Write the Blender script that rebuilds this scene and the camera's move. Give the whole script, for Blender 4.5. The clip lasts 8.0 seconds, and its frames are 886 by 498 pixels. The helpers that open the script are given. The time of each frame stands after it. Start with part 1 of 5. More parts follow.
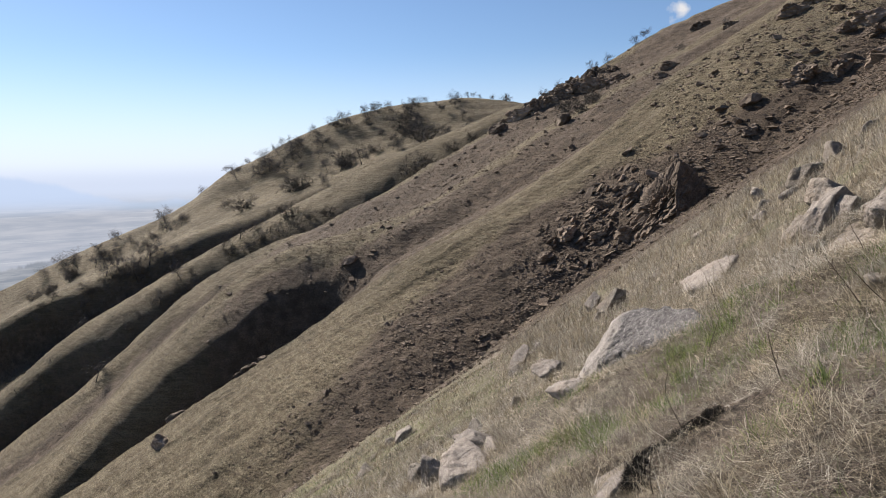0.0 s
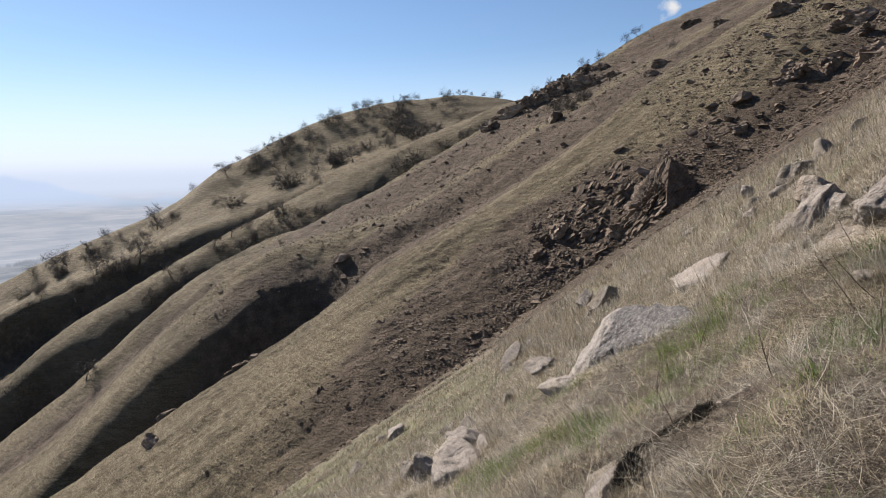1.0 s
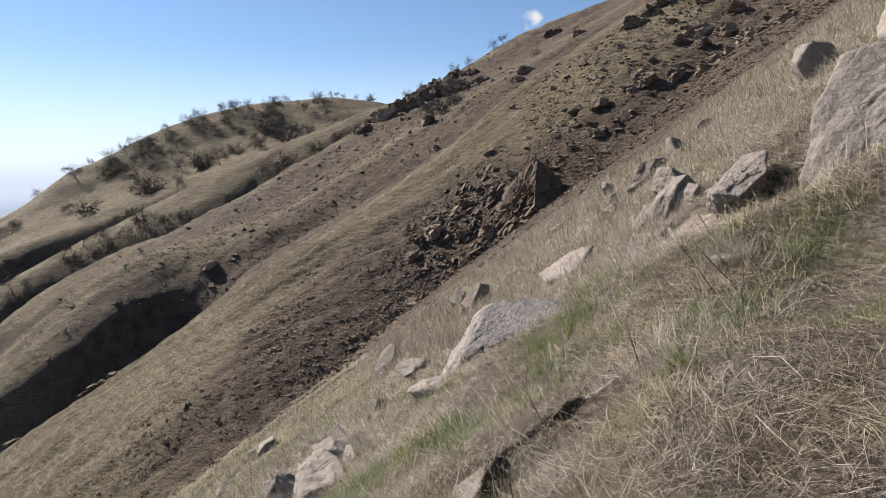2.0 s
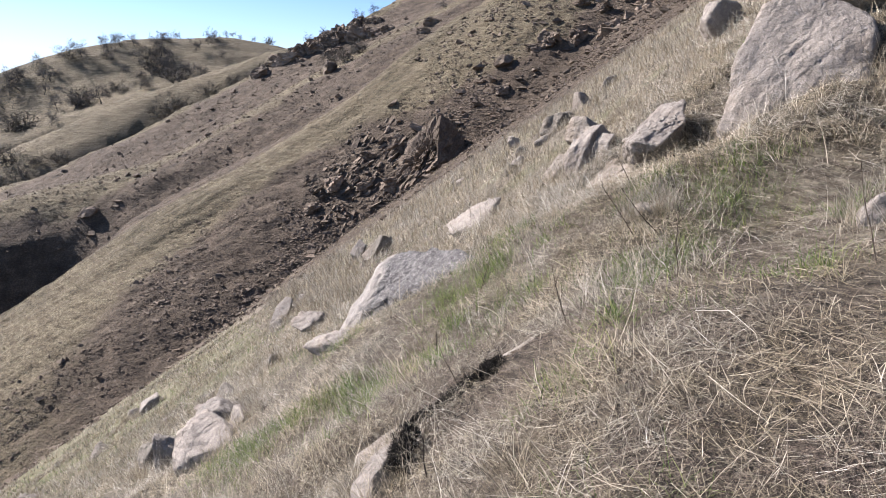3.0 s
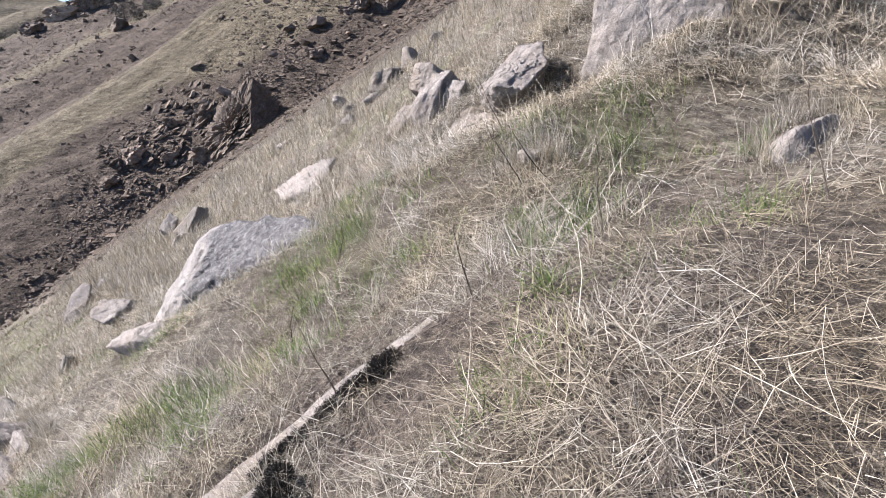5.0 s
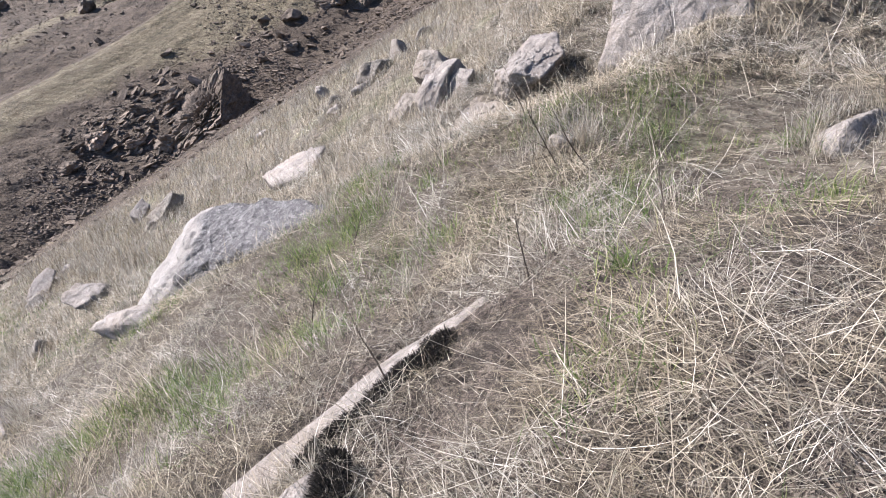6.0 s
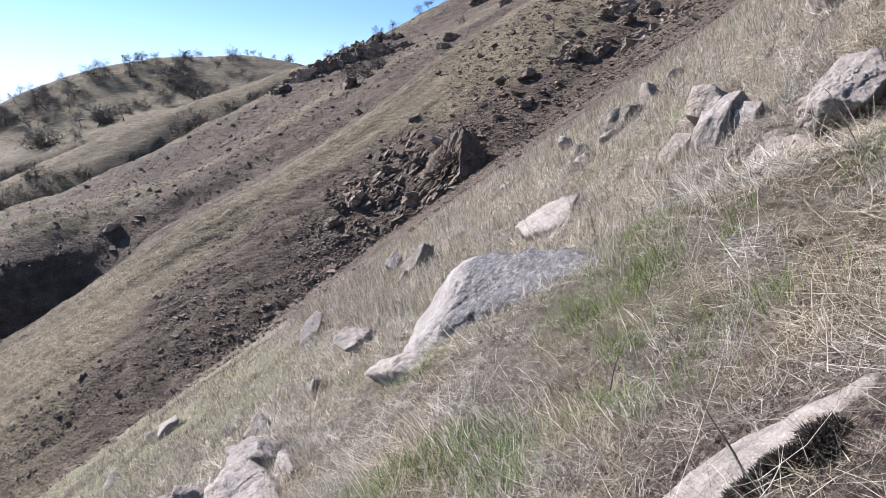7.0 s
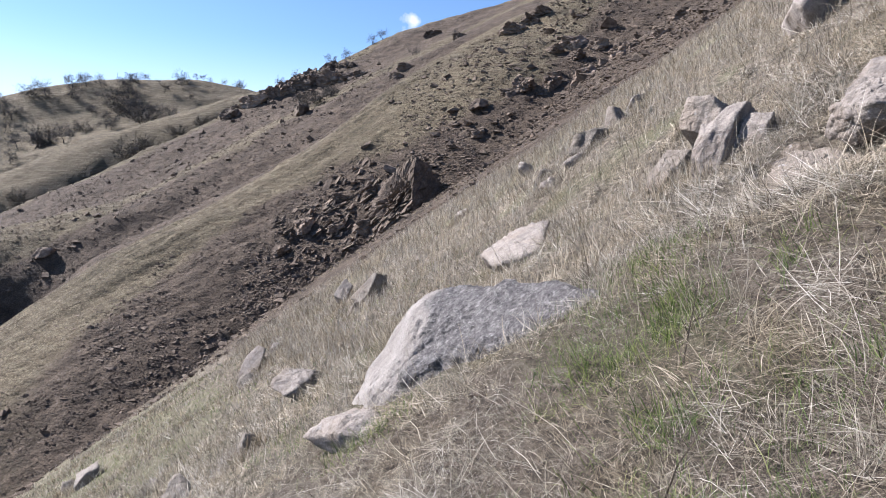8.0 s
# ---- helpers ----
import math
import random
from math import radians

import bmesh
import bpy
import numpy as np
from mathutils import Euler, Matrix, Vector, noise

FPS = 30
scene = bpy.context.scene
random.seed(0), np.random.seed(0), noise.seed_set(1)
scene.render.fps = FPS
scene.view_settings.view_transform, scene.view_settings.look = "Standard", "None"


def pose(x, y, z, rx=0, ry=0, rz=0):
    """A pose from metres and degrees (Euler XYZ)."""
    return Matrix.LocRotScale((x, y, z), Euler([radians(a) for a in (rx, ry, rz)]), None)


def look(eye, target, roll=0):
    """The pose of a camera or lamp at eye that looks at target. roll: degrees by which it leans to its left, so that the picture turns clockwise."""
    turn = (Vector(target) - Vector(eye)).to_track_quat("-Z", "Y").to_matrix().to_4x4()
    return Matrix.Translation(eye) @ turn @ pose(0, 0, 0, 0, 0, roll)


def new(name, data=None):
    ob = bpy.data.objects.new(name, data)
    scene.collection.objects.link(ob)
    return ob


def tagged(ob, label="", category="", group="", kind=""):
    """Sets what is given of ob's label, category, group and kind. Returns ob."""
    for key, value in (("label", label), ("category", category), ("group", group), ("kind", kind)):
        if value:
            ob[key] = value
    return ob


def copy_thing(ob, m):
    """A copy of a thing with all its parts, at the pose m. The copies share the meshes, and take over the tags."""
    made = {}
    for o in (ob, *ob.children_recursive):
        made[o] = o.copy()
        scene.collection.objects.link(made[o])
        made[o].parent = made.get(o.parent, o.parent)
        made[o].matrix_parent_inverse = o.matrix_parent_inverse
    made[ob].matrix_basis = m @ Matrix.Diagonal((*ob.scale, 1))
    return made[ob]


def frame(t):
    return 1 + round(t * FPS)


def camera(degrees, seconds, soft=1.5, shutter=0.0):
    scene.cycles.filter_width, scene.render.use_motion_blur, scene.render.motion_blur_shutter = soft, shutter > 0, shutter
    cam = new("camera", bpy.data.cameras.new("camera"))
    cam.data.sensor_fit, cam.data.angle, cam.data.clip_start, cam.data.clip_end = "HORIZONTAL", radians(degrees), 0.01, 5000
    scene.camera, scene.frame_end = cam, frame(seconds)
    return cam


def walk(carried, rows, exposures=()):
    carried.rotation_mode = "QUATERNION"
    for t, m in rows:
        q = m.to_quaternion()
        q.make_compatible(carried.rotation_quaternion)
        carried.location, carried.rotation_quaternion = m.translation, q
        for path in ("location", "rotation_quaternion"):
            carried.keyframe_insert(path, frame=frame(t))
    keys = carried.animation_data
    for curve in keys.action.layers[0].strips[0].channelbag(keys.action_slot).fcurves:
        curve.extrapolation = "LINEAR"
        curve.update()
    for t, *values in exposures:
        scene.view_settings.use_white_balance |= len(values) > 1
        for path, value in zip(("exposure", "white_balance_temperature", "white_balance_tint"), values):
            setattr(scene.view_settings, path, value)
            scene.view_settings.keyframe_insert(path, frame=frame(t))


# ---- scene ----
def shot(x, y, z, yaw, pitch, lean):
    """A carried camera: place, heading, tilt and lean to its left, in metres and degrees."""
    return pose(x, y, z, 90 + pitch, 0, yaw) @ pose(0, 0, 0, 0, 0, lean)


cam = camera(68.0, 8.0, soft=1.0)
PATH = [
    (0.0, 0.000, 0.000, 0.000, 0.00, -6.50, -1.50),
    (0.5, 0.002, 0.011, -0.009, -0.59, -6.70, -1.43),
    (1.0, -0.006, -0.002, 0.000, -0.71, -6.73, -1.48),
    (1.5, 0.015, 0.085, -0.006, -2.01, -6.75, -1.24),
    (2.0, 0.176, 0.426, -0.129, -11.52, -6.75, -1.65),
    (2.2, 0.256, 0.553, -0.138, -16.65, -6.65, -2.61),
    (3.3, 0.253, 1.050, -0.333, -20.51, -12.76, 1.58),
    (3.5, 0.225, 1.134, -0.350, -20.15, -13.63, 2.34),
    (4.0, 0.201, 1.319, -0.369, -19.88, -14.30, 2.84),
    (4.5, 0.372, 1.629, -0.399, -26.65, -13.79, 1.06),
    (4.7, 0.414, 1.691, -0.420, -31.42, -13.68, 0.24),
    (5.8, 0.285, 2.054, -0.634, -41.02, -12.55, 4.05),
    (6.0, 0.227, 2.098, -0.628, -39.06, -12.97, 4.10),
    (6.5, 0.071, 2.229, -0.604, -28.13, -12.33, 2.68),
    (7.0, 0.115, 2.543, -0.713, -18.75, -9.37, 0.84),
    (7.5, 0.267, 3.033, -0.773, -18.57, -7.76, 0.26),
    (8.0, 0.366, 3.478, -0.855, -22.99, -6.72, 1.90),
]
walk(cam, [(t, shot(*row)) for t, *row in PATH],
     exposures=[(0.0, 0.95, 7000, 14), (1.5, 0.97, 7000, 14), (2.2, 1.12, 6850, 15), (3.3, 1.63, 6400, 17), (6.0, 1.71, 6150, 17), (7.0, 1.55, 6050, 17), (8.0, 1.44, 6150, 17)])

# ---- sky and sun ----
SUN = Vector((-0.57, 0.56, 0.58)).normalized()
SUN_EL, SUN_AZ = math.asin(SUN.z), math.atan2(SUN.x, SUN.y)
world = bpy.data.worlds.new("sky")
scene.world = world
world.use_nodes = True
wn, wl = world.node_tree.nodes, world.node_tree.links
sky = wn.new("ShaderNodeTexSky")
sky.sky_type, sky.sun_disc = "NISHITA", False
sky.sun_elevation, sky.sun_rotation = SUN_EL, SUN_AZ
sky.altitude, sky.air_density, sky.dust_density, sky.ozone_density = 900, 1.0, 0.25, 3.5
wn["Background"].inputs["Strength"].default_value = 0.061
# one small cloud low over the ridge
geo = wn.new("ShaderNodeTexCoord")
CLOUD = Vector((0.330, 0.918, 0.216)).normalized()
dist = wn.new("ShaderNodeVectorMath")
dist.operation = "DISTANCE"
dist.inputs[1].default_value = CLOUD
puff = wn.new("ShaderNodeTexNoise")
puff.inputs["Scale"].default_value, puff.inputs["Detail"].default_value = 38, 5
cover = wn.new("ShaderNodeMath")
cover.operation = "MULTIPLY_ADD"
cover.inputs[1].default_value = 0.075
shape = wn.new("ShaderNodeMapRange")
shape.inputs["From Min"].default_value, shape.inputs["From Max"].default_value = 0.056, 0.038
mixc = wn.new("ShaderNodeMix")
mixc.data_type = "RGBA"
mixc.inputs["B"].default_value = (6.5, 6.9, 7.4, 1)
wl.new(geo.outputs["Generated"], dist.inputs[0])
wl.new(geo.outputs["Generated"], puff.inputs["Vector"])
wl.new(puff.outputs["Fac"], cover.inputs[0])
wl.new(dist.outputs["Value"], cover.inputs[2])
wl.new(cover.outputs[0], shape.inputs["Value"])
wl.new(shape.outputs["Result"], mixc.inputs["Factor"])
air = wn.new("ShaderNodeMix")
air.data_type, air.blend_type = "RGBA", "MULTIPLY"
air.inputs["Factor"].default_value = 1.0
air.inputs["B"].default_value = (0.88, 0.98, 1.065, 1)
wl.new(sky.outputs["Color"], air.inputs["A"])
wl.new(air.outputs["Result"], mixc.inputs["A"])
wl.new(mixc.outputs["Result"], wn["Background"].inputs["Color"])

sun_data = bpy.data.lights.new("sun", "SUN")
sun_data.energy, sun_data.angle, sun_data.color = 5.0, radians(0.53), (1.0, 0.96, 0.90)
sun = new("sun", sun_data)
sun.matrix_world = look(SUN * 200, (0, 0, 0))
# ---- the shape of the hillside ----
# x runs up the slope, y along it from spur to spur, z up; the eye starts at the origin
def hash2(i, j, seed):
    h = (i.astype(np.int64) * 374761393 + j.astype(np.int64) * 668265263 + seed * 974634777) & 0x7FFFFFFF
    h = ((h ^ (h >> 13)) * 1274126177) & 0x7FFFFFFF
    return ((h ^ (h >> 16)) & 0xFFFF) / 65535.0


def grain(x, y, seed=0):
    """Smooth value noise, -1 to 1, one cell a metre."""
    i, j = np.floor(x), np.floor(y)
    u, v = x - i, y - j
    u, v = u * u * u * (u * (u * 6 - 15) + 10), v * v * v * (v * (v * 6 - 15) + 10)
    a, b = hash2(i, j, seed), hash2(i + 1, j, seed)
    c, d = hash2(i, j + 1, seed), hash2(i + 1, j + 1, seed)
    return 2 * (a + (b - a) * u + (c - a) * v + (a - b - c + d) * u * v) - 1


def fbm(x, y, octaves=4, seed=0, gain=0.5):
    total, size, top = 0 * x, 1.0, 0.0
    for k in range(octaves):
        total, top = total + size * grain(x * 2 ** k + 17.3 * k, y * 2 ** k - 9.1 * k, seed + k), top + size
        size *= gain
    return total / top


def ease(a, b, v):
    t = np.clip((v - a) / (b - a), 0, 1)
    return t * t * (3 - 2 * t)


TX = np.arange(-1600.0, 1200.0, 1.0)
BELL = np.exp(-0.5 * (np.arange(-12, 13) / 4.0) ** 2)


def crest(points, left=0.62, right=0.55):
    """Height of a spur's crest along x: through the given (x, z), running on at a constant fall."""
    px, pz = np.array(points, float).T
    z = np.interp(TX, px, pz)
    z = np.where(TX < px[0], pz[0] + (TX - px[0]) * left, z)
    z = np.where(TX > px[-1], pz[-1] + (TX - px[-1]) * right, z)
    return np.convolve(np.pad(z, 12, mode="edge"), BELL / BELL.sum(), mode="valid")


def near_slope(x, y):
    yc = np.maximum(y, -12.0)
    z = -1.58 + 0.652 * x - 0.250 * yc - 0.0012 * yc * np.abs(yc)
    # a shallow dip before the brow; the slope eases off beside the path
    z = z - 0.36 * ease(6, 14, y) * (1 - ease(19, 27, y)) * (1 - ease(5, 9, x))
    return z - 0.36 * np.clip(x - 0.6 * y + 0.1, 0, 4.5) * (1 - ease(3.8, 5.6, y))


def hollow(x, y, cx, cy, wide, deep):
    return -deep * np.exp(-((x - cx) ** 2 + (y - cy) ** 2) / (2 * wide * wide))


EDGE = 27.0
SKEW = 0.35  # the spurs run down the slope and towards the path
SPURS = [
    (105.0, crest([(-52.1, -42.5), (-37.7, -33.2), (-26.8, -25.8), (-7.6, -15), (1.5, -10.6), (11, -4.8), (21.1, 1.2), (27.4, 5.4), (32.8, 9.5), (38.3, 14.2),
                   (46.2, 19.4), (69.6, 32.2)], right=0.5)),
    (150.0, crest([(-84.3, -59.6), (-76.7, -54.4), (-68.5, -44.3), (-52.6, -27.6), (-42.8, -20), (-33.9, -15), (-22.5, -13), (-7.9, -8.8)])),
    (190.0, crest([(-108, -63.7), (-83.5, -44.8), (-70.3, -31.4), (-59.5, -23.5), (-47, -17.2), (-34.2, -13.4), (-12.8, -2.3), (13.4, 11.4), (27.4, 20),
                   (38.3, 26.3), (49.5, 31), (63.1, 40.1), (77.2, 46.3), (98.4, 54.6), (132.7, 68.2)], right=0.4)),
    (255.0, crest([(-143.5, -66.9), (-122.4, -48.9), (-103.9, -36.4), (-75.7, -20.9), (-45.4, -6.2), (-21.1, 5.5), (4.7, 15.8), (29.7, 25.7)], right=0.35)),
    (300.0, crest([(-166.5, -50.6), (-153.7, -43.2), (-138.9, -38), (-103.2, -21.4), (-62.3, -7), (-29.6, 6.6)], right=0.3)),
    (380.0, crest([(-209.7, -50.1), (-186.6, -38.3), (-162.6, -27.2), (-137.6, -16.7), (-124.4, -8.6), (-110.8, 3.9), (-97.2, 9.4), (-83.2, 18.1), (-66, 26.8),
                   (-48.4, 33.5), (-24.3, 38.9), (17.3, 43.5), (37.4, 41.8), (58.4, 38.4)], right=-0.2)),
]
DEEP = [21.0, 17.0, 12.0, 20.0, 9.0, 4.0]
PLAIN = -450.0


def height(x, y, fine=True):
    """Height of the ground, and how far below the nearest crest (0 on a crest, 1 in a gully)."""
    def at(table):
        return np.interp(x, TX, table)
    z, low = near_slope(x, y), np.zeros_like(x)
    flat_y = y
    y0, z0 = EDGE + 0 * x, near_slope(x, EDGE + SKEW * x)
    y = y - SKEW * x
    for k, (y1, table) in enumerate(SPURS):
        z1 = at(table)
        deep = DEEP[k] * np.ones_like(x)
        if k == 0:
            deep = 16.0 - 5.0 * ease(28, 60, x)
        if k == 2:
            deep = 3.0 - 1.5 * ease(-55, -15, x)
        if k == 1:
            deep = 27.0 - 22.0 * ease(-42, -8, x)
        cut = 0.5 + 0.07 * np.sin(x / 23.0 + k * 2.1) + 0.04 * np.sin(x / 9.0 + k)
        steep = ease(-16, -42, x) if k == 1 else 0 * x if k == 2 else (ease(-30, -75, x) if k > 2 else 0 * x)
        cut = cut + (-0.06 if k == 1 else 0.10) * steep
        deep = deep + (5.0 if k == 1 else 3.0) * steep * (k in (1, 3, 4))
        ym = y0 + (y1 - y0) * cut
        zm = z0 + (z1 - z0) * cut - deep
        t0, t1 = np.clip((y - y0) / (ym - y0), 0, 1), np.clip((y1 - y) / (y1 - ym), 0, 1)
        straight = 0.45 if k == 0 else 0.12
        s0 = straight * t0 + (1 - straight) * (1 - np.cos(t0 * np.pi / 2))
        if k == 5:
            steep, t1 = 0 * x, 0.35 * t1 + 0.65 * t1 ** 0.75
        even = 0.45 if k == 0 else 0.12
        s1 = (1 - steep) * (even * t1 + (1 - even) * (1 - np.cos(t1 * np.pi / 2))) + steep * ((0.26 * t1 + 0.74 * t1 ** 5.5) if k == 1 else (0.22 * t1 + 0.78 * t1 ** 3.6))
        here = (y > y0) & (y <= y1)
        z = np.where(here, np.where(y < ym, z0 + (zm - z0) * s0, z1 + (zm - z1) * s1), z)
        low = np.where(here, np.where(y < ym, t0, t1), low)
        y0, z0 = y1 + 0 * x, z1
    past = np.clip(y - y0, 0, None)
    z = np.where(y > y0, z0 - 0.0016 * past ** 2, z)
    # spurs die out into the plain
    z = np.where(z < PLAIN + 40, PLAIN + 40 * np.exp(np.clip((z - PLAIN - 40) / 40, -40, 0)), z)
    z = np.where(z > 230, 230 + 0.15 * (z - 230), z)
    y = flat_y
    if fine:
        far = ease(16, 70, y) * ease(PLAIN + 15, PLAIN + 90, z)
        z = z + far * (1.1 * fbm(x / 26, y / 26, 3, 5) + 0.8 * fbm((x + 0.3 * y) / 30, (y - SKEW * x) / 5.5, 4, 11) + 0.46 * fbm(x / 4.0, y / 4.0, 4, 23)
                       + 0.20 * (0.5 - np.abs(fbm(x / 2.1, y / 1.5, 3, 27))))
        near = 1 - ease(30, 60, np.hypot(x, y))
        calm = 1 - 0.75 * np.exp(-((x - 1.35) / 0.75) ** 2 - ((y - 3.8) / 0.35) ** 2)
        z = z + near * calm * (0.10 * fbm(x / 2.3, y / 2.3, 3, 31) + 0.045 * fbm(x / 0.5, y / 0.5, 3, 37) + 0.05 * fbm((x + y) / 5, (y - x) / 0.9, 2, 41))
        # hollows below the slab and the pale stone, and the step of the ledge
        z = z + hollow(x, y, 4.6, 5.65, 0.62, 0.26) + hollow(x, y, 4.24, 5.70, 0.24, 0.24) + hollow(x, y, 3.92, 6.2, 0.26, 0.15) + hollow(x, y, 4.8, 10.4, 1.1, 0.28)
        z = z - 0.07 * np.exp(-((y - 4.02) / 0.10) ** 2) * ease(0.5, 0.8, x) * (1 - ease(1.75, 1.95, x))
        z = z + 0.045 * np.exp(-((y - 3.70) / 0.09) ** 2) * ease(0.9, 1.15, x) * (1 - ease(1.75, 1.95, x))
        z = z + 0.35 * ease(8, 30, y) * near * fbm(x / 6, y / 6, 3, 43)
    return z, low


def bare_line(x):
    """Where, along the run of the first spur, grass gives way to bare soil."""
    return np.interp(x, [-40, -30, -10, 0, 15, 25, 35, 45, 55, 75], [70, 76, 84, 93, 96.5, 96, 88, 79, 77, 88])
# ---- end of the shape ----


def ground_at(x, y):
    return float(height(np.array([float(x)]), np.array([float(y)]))[0][0])


# ---- materials ----
class Mat:
    """A small writer of node materials."""

    def __init__(self, name, rough=0.9, coords="Object"):
        self.m = bpy.data.materials.new(name)
        self.m.use_nodes = True
        self.n, self.l = self.m.node_tree.nodes, self.m.node_tree.links
        self.b = self.n["Principled BSDF"]
        self.b.inputs["Roughness"].default_value = rough
        self.b.inputs["Specular IOR Level"].default_value = 0.25
        self.tc = self.n.new("ShaderNodeTexCoord").outputs[coords]

    def put(self, value, socket):
        if isinstance(value, (int, float)):
            socket.default_value = value
        elif isinstance(value, tuple):
            socket.default_value = (*value, 1) if len(value) == 3 and len(socket.default_value) == 4 else value
        else:
            self.l.new(value, socket)

    def stretch(self, x, y, z, rz=0.0):
        n = self.n.new("ShaderNodeMapping")
        n.inputs["Scale"].default_value = (x, y, z)
        n.inputs["Rotation"].default_value = (0, 0, rz)
        self.l.new(self.tc, n.inputs["Vector"])
        return n.outputs["Vector"]

    def noise(self, scale, detail=4, rough=0.55, vector=None, lac=2.0):
        n = self.n.new("ShaderNodeTexNoise")
        n.inputs["Scale"].default_value, n.inputs["Detail"].default_value = scale, detail
        n.inputs["Roughness"].default_value, n.inputs["Lacunarity"].default_value = rough, lac
        self.l.new(vector or self.tc, n.inputs["Vector"])
        return n.outputs["Fac"]

    def cells(self, scale, vector=None, feature="F1"):
        n = self.n.new("ShaderNodeTexVoronoi")
        n.feature = feature
        n.inputs["Scale"].default_value = scale
        self.l.new(vector or self.tc, n.inputs["Vector"])
        return n.outputs["Distance"]

    def noise_warp(self, amount):
        """The coordinates, pushed about by a noise."""
        n = self.n.new("ShaderNodeTexNoise")
        n.inputs["Scale"].default_value, n.inputs["Detail"].default_value = 3.0, 4
        self.l.new(self.tc, n.inputs["Vector"])
        v = self.n.new("ShaderNodeVectorMath")
        v.operation = "MULTIPLY_ADD"
        self.l.new(n.outputs["Color"], v.inputs[0])
        v.inputs[1].default_value = (amount, amount, amount)
        self.l.new(self.tc, v.inputs[2])
        return v.outputs[0]

    def attr(self, name):
        n = self.n.new("ShaderNodeAttribute")
        n.attribute_name = name
        return n.outputs["Fac"]

    def span(self, value, a, b, lo=0.0, hi=1.0):
        n = self.n.new("ShaderNodeMapRange")
        n.interpolation_type = "SMOOTHSTEP"
        self.put(value, n.inputs["Value"])
        for key, v in (("From Min", a), ("From Max", b), ("To Min", lo), ("To Max", hi)):
            n.inputs[key].default_value = v
        return n.outputs["Result"]

    def mix(self, fac, a, b, blend="MIX"):
        n = self.n.new("ShaderNodeMix")
        n.data_type, n.blend_type = "RGBA", blend
        for value, key in ((fac, 0), (a, 6), (b, 7)):
            self.put(value, n.inputs[key])
        return n.outputs[2]

    def calc(self, op, a, b=0.0, c=0.0):
        n = self.n.new("ShaderNodeMath")
        n.operation = op
        for k, value in enumerate((a, b, c)):
            self.put(value, n.inputs[k])
        return n.outputs[0]

    def ramp(self, value, *stops):
        n = self.n.new("ShaderNodeValToRGB")
        while len(n.color_ramp.elements) < len(stops):
            n.color_ramp.elements.new(0.5)
        for e, (p, c) in zip(n.color_ramp.elements, stops):
            e.position, e.color = p, (*c, 1)
        self.put(value, n.inputs["Fac"])
        return n.outputs["Color"]

    def island(self):
        return self.n.new("ShaderNodeNewGeometry").outputs["Random Per Island"]

    def each(self):
        return self.n.new("ShaderNodeObjectInfo").outputs["Random"]

    def bump(self, value, strength, distance, below=None):
        n = self.n.new("ShaderNodeBump")
        n.inputs["Strength"].default_value, n.inputs["Distance"].default_value = strength, distance
        self.l.new(value, n.inputs["Height"])
        if below:
            self.l.new(below, n.inputs["Normal"])
        return n.outputs["Normal"]

    def dull(self, color):
        """Dry, dusty and weathered: less light comes back than from a clean surface."""
        return self.mix(1.0, color, (0.66, 0.66, 0.66), "MULTIPLY")

    def done(self, color, normal=None):
        color = self.dull(color)
        self.put(color, self.b.inputs["Base Color"])
        if normal:
            self.l.new(normal, self.b.inputs["Normal"])
        return self.m


